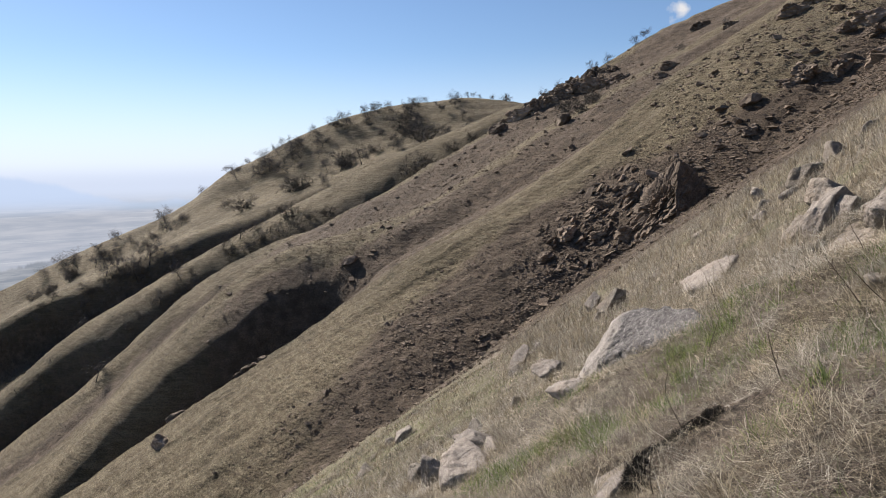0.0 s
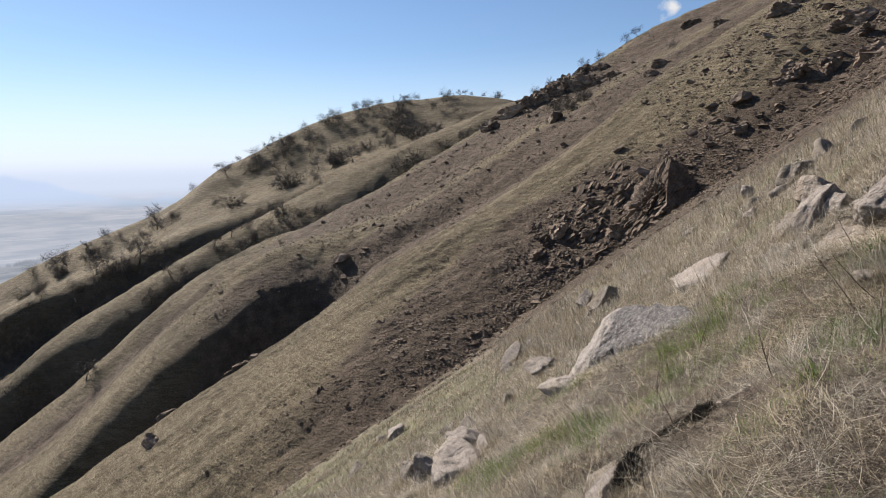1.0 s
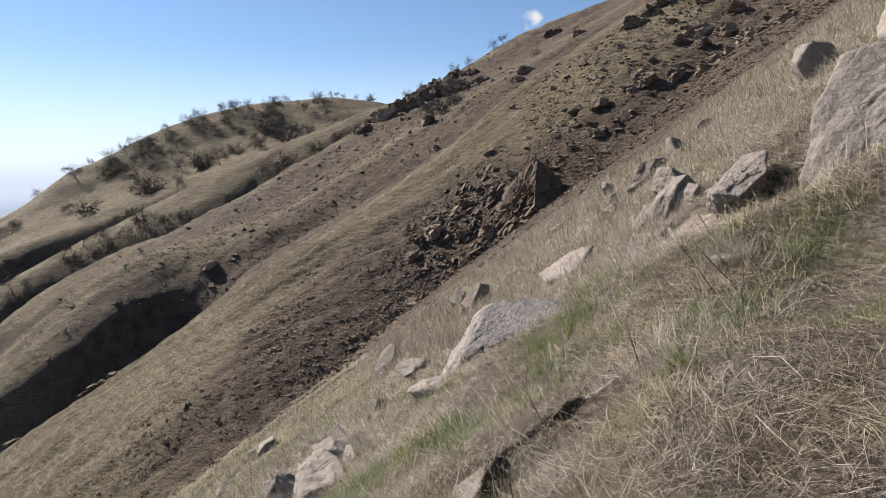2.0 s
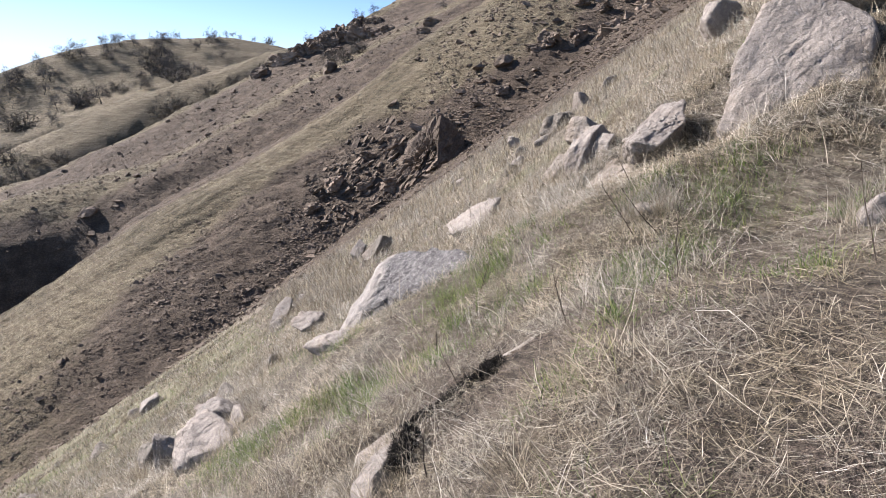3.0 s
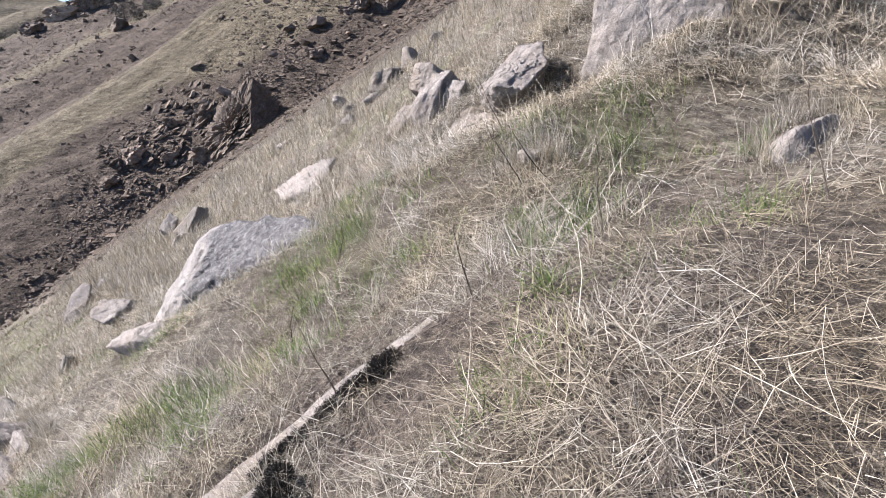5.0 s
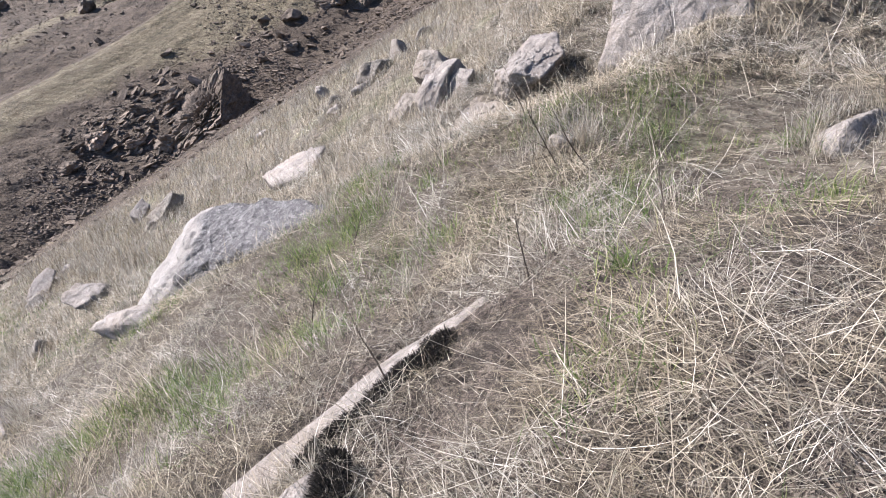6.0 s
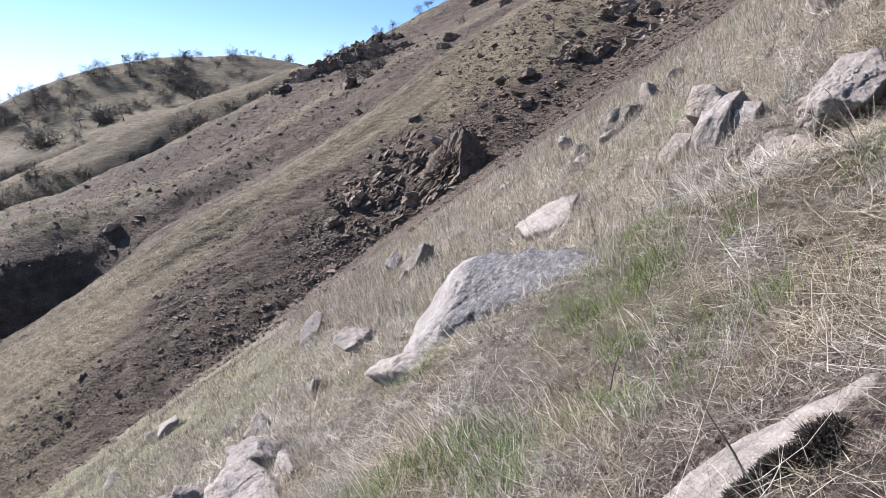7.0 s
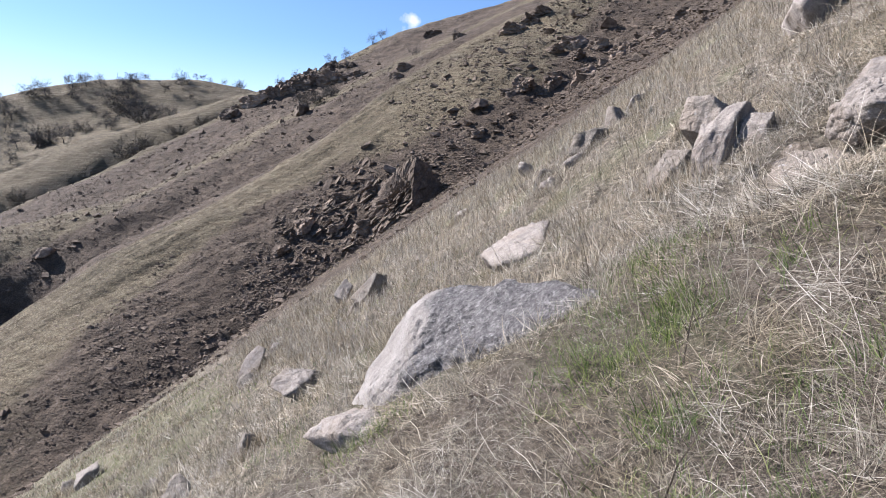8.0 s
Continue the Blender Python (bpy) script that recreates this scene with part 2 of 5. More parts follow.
def ground_material():
    m = Mat("hillside", 0.95)
    along = m.stretch(0.25, 1.0, 0.25)
    broad, patch, fine = m.noise(0.045, 4), m.noise(0.5, 5), m.noise(5.0, 5, 0.65)
    streak, litter = m.noise(0.9, 5, 0.65, along), m.noise(42.0, 4, 0.7)
    dry = m.ramp(fine, (0.3, (0.072, 0.058, 0.037)), (0.5, (0.218, 0.178, 0.112)), (0.7, (0.425, 0.358, 0.236)))
    olive = m.ramp(fine, (0.3, (0.040, 0.033, 0.019)), (0.52, (0.134, 0.111, 0.066)), (0.72, (0.262, 0.220, 0.134)))
    grass = m.mix(m.span(m.calc("MULTIPLY_ADD", streak, 0.6, m.calc("MULTIPLY", broad, 0.6)), 0.44, 0.66), olive, dry)
    terrace = m.noise(1.0, 4, 0.6, m.stretch(0.35, 0.35, 2.4))
    grass = m.mix(m.span(terrace, 0.42, 0.60, 0.0, 0.55), grass, m.mix(1.0, grass, (0.52, 0.48, 0.44), "MULTIPLY"))
    earth = m.ramp(m.calc("MULTIPLY_ADD", patch, 0.4, m.calc("MULTIPLY", fine, 0.6)),
                   (0.33, (0.038, 0.028, 0.020)), (0.5, (0.118, 0.088, 0.062)), (0.68, (0.265, 0.206, 0.150)))
    chips = m.span(m.cells(1.9, m.noise_warp(0.5)), 0.30, 0.16)
    earth = m.mix(m.calc("MULTIPLY", chips, m.span(patch, 0.45, 0.6, 0.0, 0.75)), earth, (0.215, 0.176, 0.140))
    where = m.calc("ADD", m.attr("soil"), m.calc("MULTIPLY_ADD", fine, 0.9, m.calc("MULTIPLY_ADD", patch, 0.5, -0.7)))
    far = m.mix(m.span(where, 0.30, 0.70), grass, earth)
    crumbs = m.ramp(litter, (0.35, (0.042, 0.032, 0.025)), (0.5, (0.160, 0.125, 0.102)), (0.65, (0.350, 0.288, 0.238)))
    thatch = m.ramp(m.noise(22.0, 5, 0.7, m.stretch(1.0, 0.35, 1.0, 0.6)), (0.35, (0.022, 0.017, 0.013)), (0.52, (0.130, 0.107, 0.083)), (0.68, (0.360, 0.312, 0.248)))
    close = m.mix(m.span(m.noise(1.7, 4, 0.6), 0.42, 0.60), crumbs, thatch)
    close = m.mix(m.calc("MULTIPLY", m.attr("green"), m.span(m.noise(9.0, 3), 0.4, 0.65)), close, (0.085, 0.105, 0.030))
    close = m.mix(m.span(m.noise(230.0, 2, 0.7), 0.42, 0.62), m.mix(1.0, close, (0.42, 0.40, 0.38), "MULTIPLY"), m.mix(1.0, close, (1.35, 1.33, 1.30), "MULTIPLY"))
    mat = m.ramp(m.noise(14.0, 5, 0.7, m.stretch(1.0, 0.4, 1.0, 0.6)), (0.34, (0.048, 0.038, 0.028)), (0.5, (0.215, 0.180, 0.132)), (0.66, (0.490, 0.428, 0.332)))
    mat = m.mix(m.calc("MULTIPLY", m.attr("green"), m.span(m.noise(1.3, 3), 0.30, 0.55, 0.0, 0.85)), mat, (0.200, 0.210, 0.095))
    close = m.mix(m.attr("matted"), close, mat)
    color = m.mix(m.attr("close"), far, close)
    rough = m.bump(fine, 1.0, 0.34)
    rough = m.bump(m.noise(1.6, 6, 0.65), 0.7, 0.7, rough)
    rough = m.bump(terrace, 0.75, 0.5, rough)
    pebbly = m.bump(m.noise(170.0, 3, 0.75), 1.0, 0.012, m.bump(litter, 1.0, 0.035))
    pick = m.n.new("ShaderNodeMix")
    pick.data_type = "VECTOR"
    m.l.new(m.attr("close"), pick.inputs[0])
    m.l.new(rough, pick.inputs[4])
    m.l.new(pebbly, pick.inputs[5])
    return m.done(color, pick.outputs[1])


def granite_material(name, lo, mid, hi, lichen=0.5):
    m = Mat(name, 0.85)
    speck, mottle, broad = m.noise(95.0, 3, 0.7), m.noise(14.0, 5, 0.65), m.noise(2.6, 4)
    base = m.ramp(m.calc("MULTIPLY_ADD", speck, 0.5, m.calc("MULTIPLY", mottle, 0.5)), (0.34, lo), (0.5, mid), (0.66, hi))
    base = m.mix(m.span(broad, 0.45, 0.7, 0, 0.45), base, tuple(0.75 * c * f for c, f in zip(mid, (1.12, 1.0, 0.86))))
    crust = m.span(m.noise(7.0, 6, 0.75), 0.56, 0.66, 0, lichen)
    base = m.mix(crust, base, (0.095, 0.088, 0.084))
    pale = m.span(m.noise(11.0, 5, 0.7, m.stretch(1, 1, 1, 2.0)), 0.60, 0.68, 0, lichen * 0.8)
    base = m.mix(pale, base, (0.46, 0.45, 0.43))
    shade = m.mix(1.0, base, m.ramp(m.each(), (0.0, (0.82, 0.80, 0.78)), (1.0, (1.08, 1.05, 1.02))), "MULTIPLY")
    n = m.bump(m.noise(4.0, 6, 0.7), 0.6, 0.08)
    n = m.bump(m.span(m.cells(2.1, m.noise_warp(0.5), "DISTANCE_TO_EDGE"), 0.0, 0.03), 0.35, 0.04, n)
    n = m.bump(mottle, 0.8, 0.035, n)
    n = m.bump(speck, 0.7, 0.008, n)
    return m.done(shade, n)


def slab_material():
    """Lichened granite, its shaded face painted dark and its sunlit flank painted pale."""
    m = Mat("slab_stone", 0.85)
    speck, coarse, broad = m.noise(70.0, 3, 0.7), m.noise(17.0, 6, 0.75), m.noise(3.0, 4)
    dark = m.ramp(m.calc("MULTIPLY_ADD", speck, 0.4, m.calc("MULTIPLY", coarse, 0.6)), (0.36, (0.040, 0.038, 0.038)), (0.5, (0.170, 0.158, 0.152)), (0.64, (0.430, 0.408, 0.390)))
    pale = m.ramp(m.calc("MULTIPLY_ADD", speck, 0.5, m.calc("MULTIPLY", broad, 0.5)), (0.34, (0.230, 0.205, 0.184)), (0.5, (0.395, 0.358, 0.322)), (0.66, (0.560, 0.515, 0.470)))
    color = m.mix(m.attr("sunlit"), dark, pale)
    n = m.bump(m.noise(5.0, 6, 0.7), 0.9, 0.09)
    n = m.bump(coarse, 0.9, 0.04, n)
    n = m.bump(m.cells(5.5, m.noise_warp(0.6), "DISTANCE_TO_EDGE"), 0.35, 0.05, n)
    return m.done(color, m.bump(speck, 0.6, 0.008, n))


def dark_rock_material():
    m = Mat("dark_rock", 0.9)
    fine, mid = m.noise(4.5, 5, 0.7), m.noise(0.8, 4, 0.6)
    base = m.ramp(m.calc("MULTIPLY_ADD", fine, 0.55, m.calc("MULTIPLY", mid, 0.45)),
                  (0.3, (0.055, 0.043, 0.034)), (0.5, (0.190, 0.149, 0.114)), (0.72, (0.470, 0.388, 0.310)))
    base = m.mix(1.0, base, m.ramp(m.each(), (0.0, (0.72, 0.70, 0.68)), (0.75, (1.0, 0.97, 0.94)), (1.0, (1.6, 1.55, 1.5))), "MULTIPLY")
    return m.done(base, m.bump(fine, 0.7, 0.12))


def blade_material(name, stops, glow=0.25):
    m = Mat(name, 0.75)
    color = m.ramp(m.island(), *stops)
    ochre, grey = m.mix(1.0, color, (0.98, 0.93, 0.83), "MULTIPLY"), m.mix(1.0, color, (0.95, 0.95, 0.95), "MULTIPLY")
    color = m.mix(m.span(m.noise(1.7, 3), 0.40, 0.60), grey, ochre)
    color = m.mix(m.span(m.noise(4.5, 3), 0.50, 0.66, 0.0, 0.45), color, m.mix(1.0, color, (0.50, 0.46, 0.42), "MULTIPLY"))
    m.done(color)
    thin = m.n.new("ShaderNodeBsdfTranslucent")
    m.put(m.dull(color), thin.inputs["Color"])
    both = m.n.new("ShaderNodeMixShader")
    both.inputs[0].default_value = glow
    m.l.new(m.b.outputs[0], both.inputs[1])
    m.l.new(thin.outputs[0], both.inputs[2])
    m.l.new(both.outputs[0], m.n["Material Output"].inputs["Surface"])
    return m.m


def tussock_material():
    m = Mat("tussocks", 0.85)
    color = m.ramp(m.island(), (0.0, (0.089, 0.068, 0.037)), (0.5, (0.226, 0.182, 0.116)), (1.0, (0.420, 0.350, 0.242)))
    return m.done(m.mix(m.span(m.noise(0.06, 3), 0.4, 0.62), color, m.mix(1.0, color, (0.88, 0.86, 0.80), "MULTIPLY")))


def plain_material(name, a, b, scale, rough=0.9, deep=0.01):
    m = Mat(name, rough)
    v = m.noise(scale, 5, 0.65)
    return m.done(m.mix(m.span(v, 0.3, 0.7), a, b), m.bump(v, 0.5, deep))


GROUND = ground_material()
GRANITE = granite_material("granite", (0.120, 0.104, 0.089), (0.300, 0.264, 0.225), (0.500, 0.448, 0.386), 0.75)
GREY_STONE = granite_material("grey_stone", (0.110, 0.097, 0.082), (0.255, 0.229, 0.195), (0.430, 0.389, 0.335), 0.7)
PALE_STONE = granite_material("pale_stone", (0.150, 0.134, 0.120), (0.330, 0.296, 0.264), (0.540, 0.496, 0.446), 0.7)
SLAB_STONE = slab_material()
DARK_ROCK = dark_rock_material()
STRAW = blade_material("straw", ((0.0, (0.110, 0.088, 0.066)), (0.3, (0.286, 0.246, 0.194)), (0.6, (0.486, 0.436, 0.356)), (0.85, (0.672, 0.622, 0.526)), (1.0, (0.830, 0.790, 0.695))))
DRY = blade_material("dry_blades", ((0.0, (0.170, 0.142, 0.106)), (0.5, (0.450, 0.400, 0.320)), (1.0, (0.720, 0.670, 0.570))), 0.35)
TAN = blade_material("tan_blades", ((0.0, (0.130, 0.100, 0.068)), (0.4, (0.388, 0.338, 0.252)), (0.8, (0.640, 0.580, 0.462)), (1.0, (0.860, 0.800, 0.660))), 0.35)
UNDER = blade_material("low_grass", ((0.0, (0.036, 0.029, 0.022)), (0.4, (0.135, 0.114, 0.082)), (0.75, (0.290, 0.250, 0.185)), (1.0, (0.500, 0.445, 0.345))), 0.3)
GREEN = blade_material("green_blades", ((0.0, (0.060, 0.108, 0.026)), (0.6, (0.180, 0.270, 0.078)), (1.0, (0.430, 0.465, 0.200))), 0.4)
TUSSOCK = tussock_material()
CLOD = plain_material("clod", (0.080, 0.058, 0.041), (0.200, 0.150, 0.108), 1.5, deep=0.05)
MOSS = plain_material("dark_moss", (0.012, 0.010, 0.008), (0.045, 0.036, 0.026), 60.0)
BARK = plain_material("bark", (0.040, 0.035, 0.032), (0.105, 0.095, 0.088), 3.0, deep=0.05)
TWIGS = plain_material("grey_twigs", (0.085, 0.076, 0.070), (0.190, 0.172, 0.156), 1.0)
BRUSH = plain_material("dark_brush", (0.085, 0.074, 0.060), (0.190, 0.166, 0.134), 1.2)
STEM = plain_material("dry_stem", (0.060, 0.045, 0.035), (0.150, 0.120, 0.090), 30.0)


# ---- helpers for meshes ----
def mesh_object(name, verts, faces, material, parent=None, smooth=False):
    """One mesh object out of arrays: verts (n, 3), faces (m, 3 or 4)."""
    verts, faces = np.asarray(verts, np.float32), np.asarray(faces, np.int32)
    me = bpy.data.meshes.new(name)
    n, k = faces.shape
    me.vertices.add(len(verts))
    me.vertices.foreach_set("co", verts.ravel())
    me.loops.add(n * k)
    me.loops.foreach_set("vertex_index", faces.ravel())
    me.polygons.add(n)
    me.polygons.foreach_set("loop_start", np.arange(0, n * k, k, dtype=np.int32))
    me.polygons.foreach_set("use_smooth", np.full(n, smooth))
    me.update(calc_edges=True)
    me.materials.append(material)
    ob = new(name, me)
    ob.parent = parent
    return ob


# ---- the ground: one sheet out to the plain ----
def build_ground():
    heading = np.concatenate([np.arange(-180, -42, 4.0), np.arange(-42, 80, 0.21), np.arange(80, 180, 4.0)])
    reach = np.concatenate([np.geomspace(0.35, 30, 160)[:-1], np.geomspace(30, 62, 50)[:-1], np.geomspace(62, 125, 230)[:-1], np.geomspace(125, 420, 170)[:-1], np.geomspace(420, 4900, 50)])
    a, r = np.meshgrid(np.radians(heading), reach)
    x, y = 0.2 + r * np.sin(a), 1.2 + r * np.cos(a)
    z, low = height(x, y)
    rows, cols = x.shape
    i = np.arange((rows - 1) * cols)
    nxt = np.where(i % cols == cols - 1, i - cols + 1, i + 1)
    faces = np.stack([i, nxt, nxt + cols, i + cols], 1)
    verts = np.stack([x.ravel(), y.ravel(), z.ravel()], 1)
    ob = mesh_object("ground", verts, faces, GROUND, smooth=True)
    # close the middle
    hub = bmesh.new()
    hub.from_mesh(ob.data)
    hub.verts.ensure_lookup_table()
    hub.faces.new([hub.verts[k] for k in range(cols)])
    hub.to_mesh(ob.data)
    hub.free()
    # where the soil lies bare, where new grass grows, where single straws are built
    blot = fbm(x / 17, y / 11, 4, 61)
    run = y - SKEW * x
    soil = 0 * x
    soil = np.where((run > 27) & (run <= 105), (0.22 + 0.78 * ease(-26, 2, x)) * ease(5, -5, run - bare_line(x) + 6 * blot), soil)
    soil = np.where((run > 105) & (run <= 190), (0.85 - 0.55 * ease(-30, -55, x)) * ease(0.12, 0.45, low + 0.3 * blot), soil)
    soil = np.where(run > 190, 0.50 * ease(0.25, 0.8, low + 0.4 * blot), soil)
    soil = np.where(run > 300, 0.1 + 0.3 * blot, soil)
    # gully floors take more of the dark soil colour, in place of deeper shade
    soil = np.where((run > 105) & (run < 300), np.maximum(soil, 0.7 * ease(0.5, 0.95, low)), soil)
    soil = np.where(z < PLAIN + 60, 0.75 + 0.3 * fbm(x / 180, y / 90, 3, 63), soil)
    green = ease(0.10, 0.45, fbm(x / 1.1, y / 1.1, 3, 71) + 0.35 * fbm(x / 5, y / 5, 2, 73))
    green = np.maximum(0.6 * green, 0.6 * ease(2.2, 0.2, x) * ease(7, 11, y))
    close = 1 - ease(26, 40, np.hypot(x, y))
    matted = ease(3.6, 9.5, np.hypot(x, y)) * (0.8 + 0.4 * fbm(x / 2.2, y / 2.2, 3, 75))
    matted = np.maximum(matted, 0.75 * ease(2.6, 3.8, x))
    for key, values in (("soil", soil), ("green", green), ("close", close), ("matted", matted)):
        layer = ob.data.attributes.new(key, "FLOAT", "POINT")
        layer.data.foreach_set("value", values.ravel().astype(np.float32))
    return tagged(ob, "steep grassy hillside with spurs, gullies and bare brown soil", "hillside", kind="structure")


build_ground()


def build_backdrop():
    """The plain and the far ranges with their haze painted on, beyond all that the walk could shift."""
    far = 1400.0
    m = Mat("painted_haze", 1.0)
    sep = m.n.new("ShaderNodeSeparateXYZ")
    m.l.new(m.tc, sep.inputs[0])
    up = m.calc("MULTIPLY", sep.outputs["Z"], 57.3 / far)
    turn = m.calc("MULTIPLY", m.calc("ARCTAN2", sep.outputs["X"], sep.outputs["Y"]), 57.3)
    fields = m.noise(1.0, 5, 0.6, m.stretch(0.010, 0.010, 0.11))
    lines = m.noise(1.0, 4, 0.65, m.stretch(0.004, 0.004, 0.20))
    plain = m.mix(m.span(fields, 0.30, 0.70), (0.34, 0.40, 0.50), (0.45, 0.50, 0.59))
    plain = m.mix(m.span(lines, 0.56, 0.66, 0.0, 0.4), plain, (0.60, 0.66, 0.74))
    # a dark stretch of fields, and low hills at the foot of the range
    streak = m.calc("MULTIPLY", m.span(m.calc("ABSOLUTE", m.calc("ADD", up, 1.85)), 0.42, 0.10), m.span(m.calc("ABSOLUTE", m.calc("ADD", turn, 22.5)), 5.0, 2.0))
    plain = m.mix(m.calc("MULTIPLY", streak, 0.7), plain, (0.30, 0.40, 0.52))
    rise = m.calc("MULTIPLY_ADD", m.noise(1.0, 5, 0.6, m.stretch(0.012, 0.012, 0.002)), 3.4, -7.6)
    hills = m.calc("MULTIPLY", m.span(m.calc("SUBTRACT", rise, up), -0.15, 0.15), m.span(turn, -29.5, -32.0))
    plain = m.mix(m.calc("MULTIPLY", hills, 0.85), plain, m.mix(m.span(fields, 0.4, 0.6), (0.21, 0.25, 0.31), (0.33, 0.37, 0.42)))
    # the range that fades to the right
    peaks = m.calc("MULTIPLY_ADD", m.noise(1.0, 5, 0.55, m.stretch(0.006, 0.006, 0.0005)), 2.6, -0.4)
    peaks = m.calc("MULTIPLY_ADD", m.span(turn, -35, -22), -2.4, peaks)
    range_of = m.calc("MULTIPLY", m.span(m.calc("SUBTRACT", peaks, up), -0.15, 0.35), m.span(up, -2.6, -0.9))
    # haze of the air painted as pale blue bands; the ring itself glows
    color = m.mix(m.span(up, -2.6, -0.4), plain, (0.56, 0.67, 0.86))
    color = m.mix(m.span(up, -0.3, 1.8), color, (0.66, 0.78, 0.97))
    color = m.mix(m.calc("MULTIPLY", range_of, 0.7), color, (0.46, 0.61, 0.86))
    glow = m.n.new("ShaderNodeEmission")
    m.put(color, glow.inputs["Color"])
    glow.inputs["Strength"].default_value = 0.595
    clear = m.n.new("ShaderNodeBsdfTransparent")
    both = m.n.new("ShaderNodeMixShader")
    m.put(m.calc("POWER", m.span(up, 0.4, 11.0), 0.6), both.inputs[0])
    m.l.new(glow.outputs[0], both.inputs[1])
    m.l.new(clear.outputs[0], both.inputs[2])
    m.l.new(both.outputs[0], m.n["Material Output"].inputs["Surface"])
    a = np.radians(np.arange(0, 361, 3.0))
    levels = np.array([PLAIN - 60, -60, 45, 300])
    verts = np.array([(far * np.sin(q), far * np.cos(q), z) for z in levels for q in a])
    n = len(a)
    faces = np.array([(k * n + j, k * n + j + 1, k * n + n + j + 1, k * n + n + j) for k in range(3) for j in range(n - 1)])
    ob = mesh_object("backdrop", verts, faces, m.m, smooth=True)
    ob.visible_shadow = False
    return tagged(ob, "glowing backdrop of a pale plain and far blue ranges, haze painted in", "distance", kind="structure")


build_backdrop()


# ---- rocks ----
BALLS = {}


def ball(level):
    if level not in BALLS:
        bm = bmesh.new()
        bmesh.ops.create_icosphere(bm, subdivisions=level, radius=1)
        BALLS[level] = (np.array([v.co[:] for v in bm.verts]), np.array([[v.index for v in f.verts] for f in bm.faces]))
        bm.free()
    return BALLS[level]


def grain3(p, seed=0):
    i = np.floor(p)
    f = p - i
    f = f * f * (3 - 2 * f)
    total = 0.0
    for dx in (0, 1):
        for dy in (0, 1):
            for dz in (0, 1):
                h = hash2(i[:, 0] + dx + 57 * (i[:, 2] + dz), i[:, 1] + dy, seed)
                total = total + h * (f[:, 0] if dx else 1 - f[:, 0]) * (f[:, 1] if dy else 1 - f[:, 1]) * (f[:, 2] if dz else 1 - f[:, 2])
    return 2 * total - 1


def cut_ball(planes, reach, level, round_off):
    """A ball cut by planes (unit normals, distances), its edges worn off."""
    d, faces = ball(level)
    hits = np.maximum(d @ planes.T, 1e-3) / reach
    return d / np.sum(hits ** round_off, 1)[:, None] ** (1 / round_off), faces


def roughen(p, size, amount, seed):
    p = p + 0.10 * amount / 0.05 * size * 0.5 * np.stack([grain3(p / size * 1.7, seed + 11 + k) for k in range(3)], 1)
    c = p / np.maximum(np.linalg.norm(p, axis=1), 1e-6)[:, None]
    bumps = grain3(p / size * 2.2, seed) * 0.55 + grain3(p / size * 5.5, seed + 1) * 0.3 + grain3(p / size * 14, seed + 2) * 0.15
    chips = np.abs(grain3(p / size * 3.1, seed + 5)) ** 0.5 - 0.55
    return p + c * (amount * size * (bumps + 0.5 * chips))[:, None]


def worley(p, seed):
    """For each point a random value of its nearest cell, and how near the cell's edge lies."""
    i = np.floor(p)
    first, second, value = np.full(len(p), 9.0), np.full(len(p), 9.0), np.zeros(len(p))
    for dx in (-1, 0, 1):
        for dy in (-1, 0, 1):
            for dz in (-1, 0, 1):
                a, b, c = i[:, 0] + dx, i[:, 1] + dy, i[:, 2] + dz
                u, v, w = (hash2(a + 57 * c, b + 131 * c, seed + k) for k in (0, 7, 19))
                d = np.sqrt((a + u - p[:, 0]) ** 2 + (b + v - p[:, 1]) ** 2 + (c + w - p[:, 2]) ** 2)
                near = d < first
                second = np.where(near, first, np.minimum(second, d))
                value = np.where(near, hash2(a + 91 * c, b - 37 * c, seed + 31), value)
                first = np.where(near, d, first)
    return value, second - first


BEDDING = np.array(pose(0, 0, 0, -18, -42, 10).to_3x3())


def broken(p, size, amount, seed):
    """Break a surface into leaning blocks, some proud and some sunk, with cracks between."""
    out = p / np.maximum(np.linalg.norm(p, axis=1), 1e-6)[:, None]
    push = 0.0
    for k, (s, a) in enumerate(((size, amount), (size * 0.45, amount * 0.42), (size * 0.2, amount * 0.16))):
        q = (p @ BEDDING) / (s * np.array([1.7, 0.9, 0.55])) + 0.22 * np.stack([grain3(p / s, seed + 3 * k + j) for j in range(3)], 1)
        value, edge = worley(q, seed + 50 * k)
        push = push + a * (value - 0.55) - 0.55 * a * np.exp(-(edge / 0.10) ** 2)
    return p + out * push[:, None]


def hull_planes(corners):
    bm = bmesh.new()
    for c in corners:
        bm.verts.new(c)
    bmesh.ops.convex_hull(bm, input=bm.verts)
    bmesh.ops.recalc_face_normals(bm, faces=bm.faces)
    bm.normal_update()
    mid = np.mean([v.co[:] for v in bm.verts if v.link_faces], 0)
    n = np.array([f.normal[:] for f in bm.faces if f.calc_area() > 1e-6])
    d = np.array([np.dot(f.normal[:], np.array(f.verts[0].co[:]) - mid) for f in bm.faces if f.calc_area() > 1e-6])
    bm.free()
    return mid, n, np.maximum(d, 0.01)


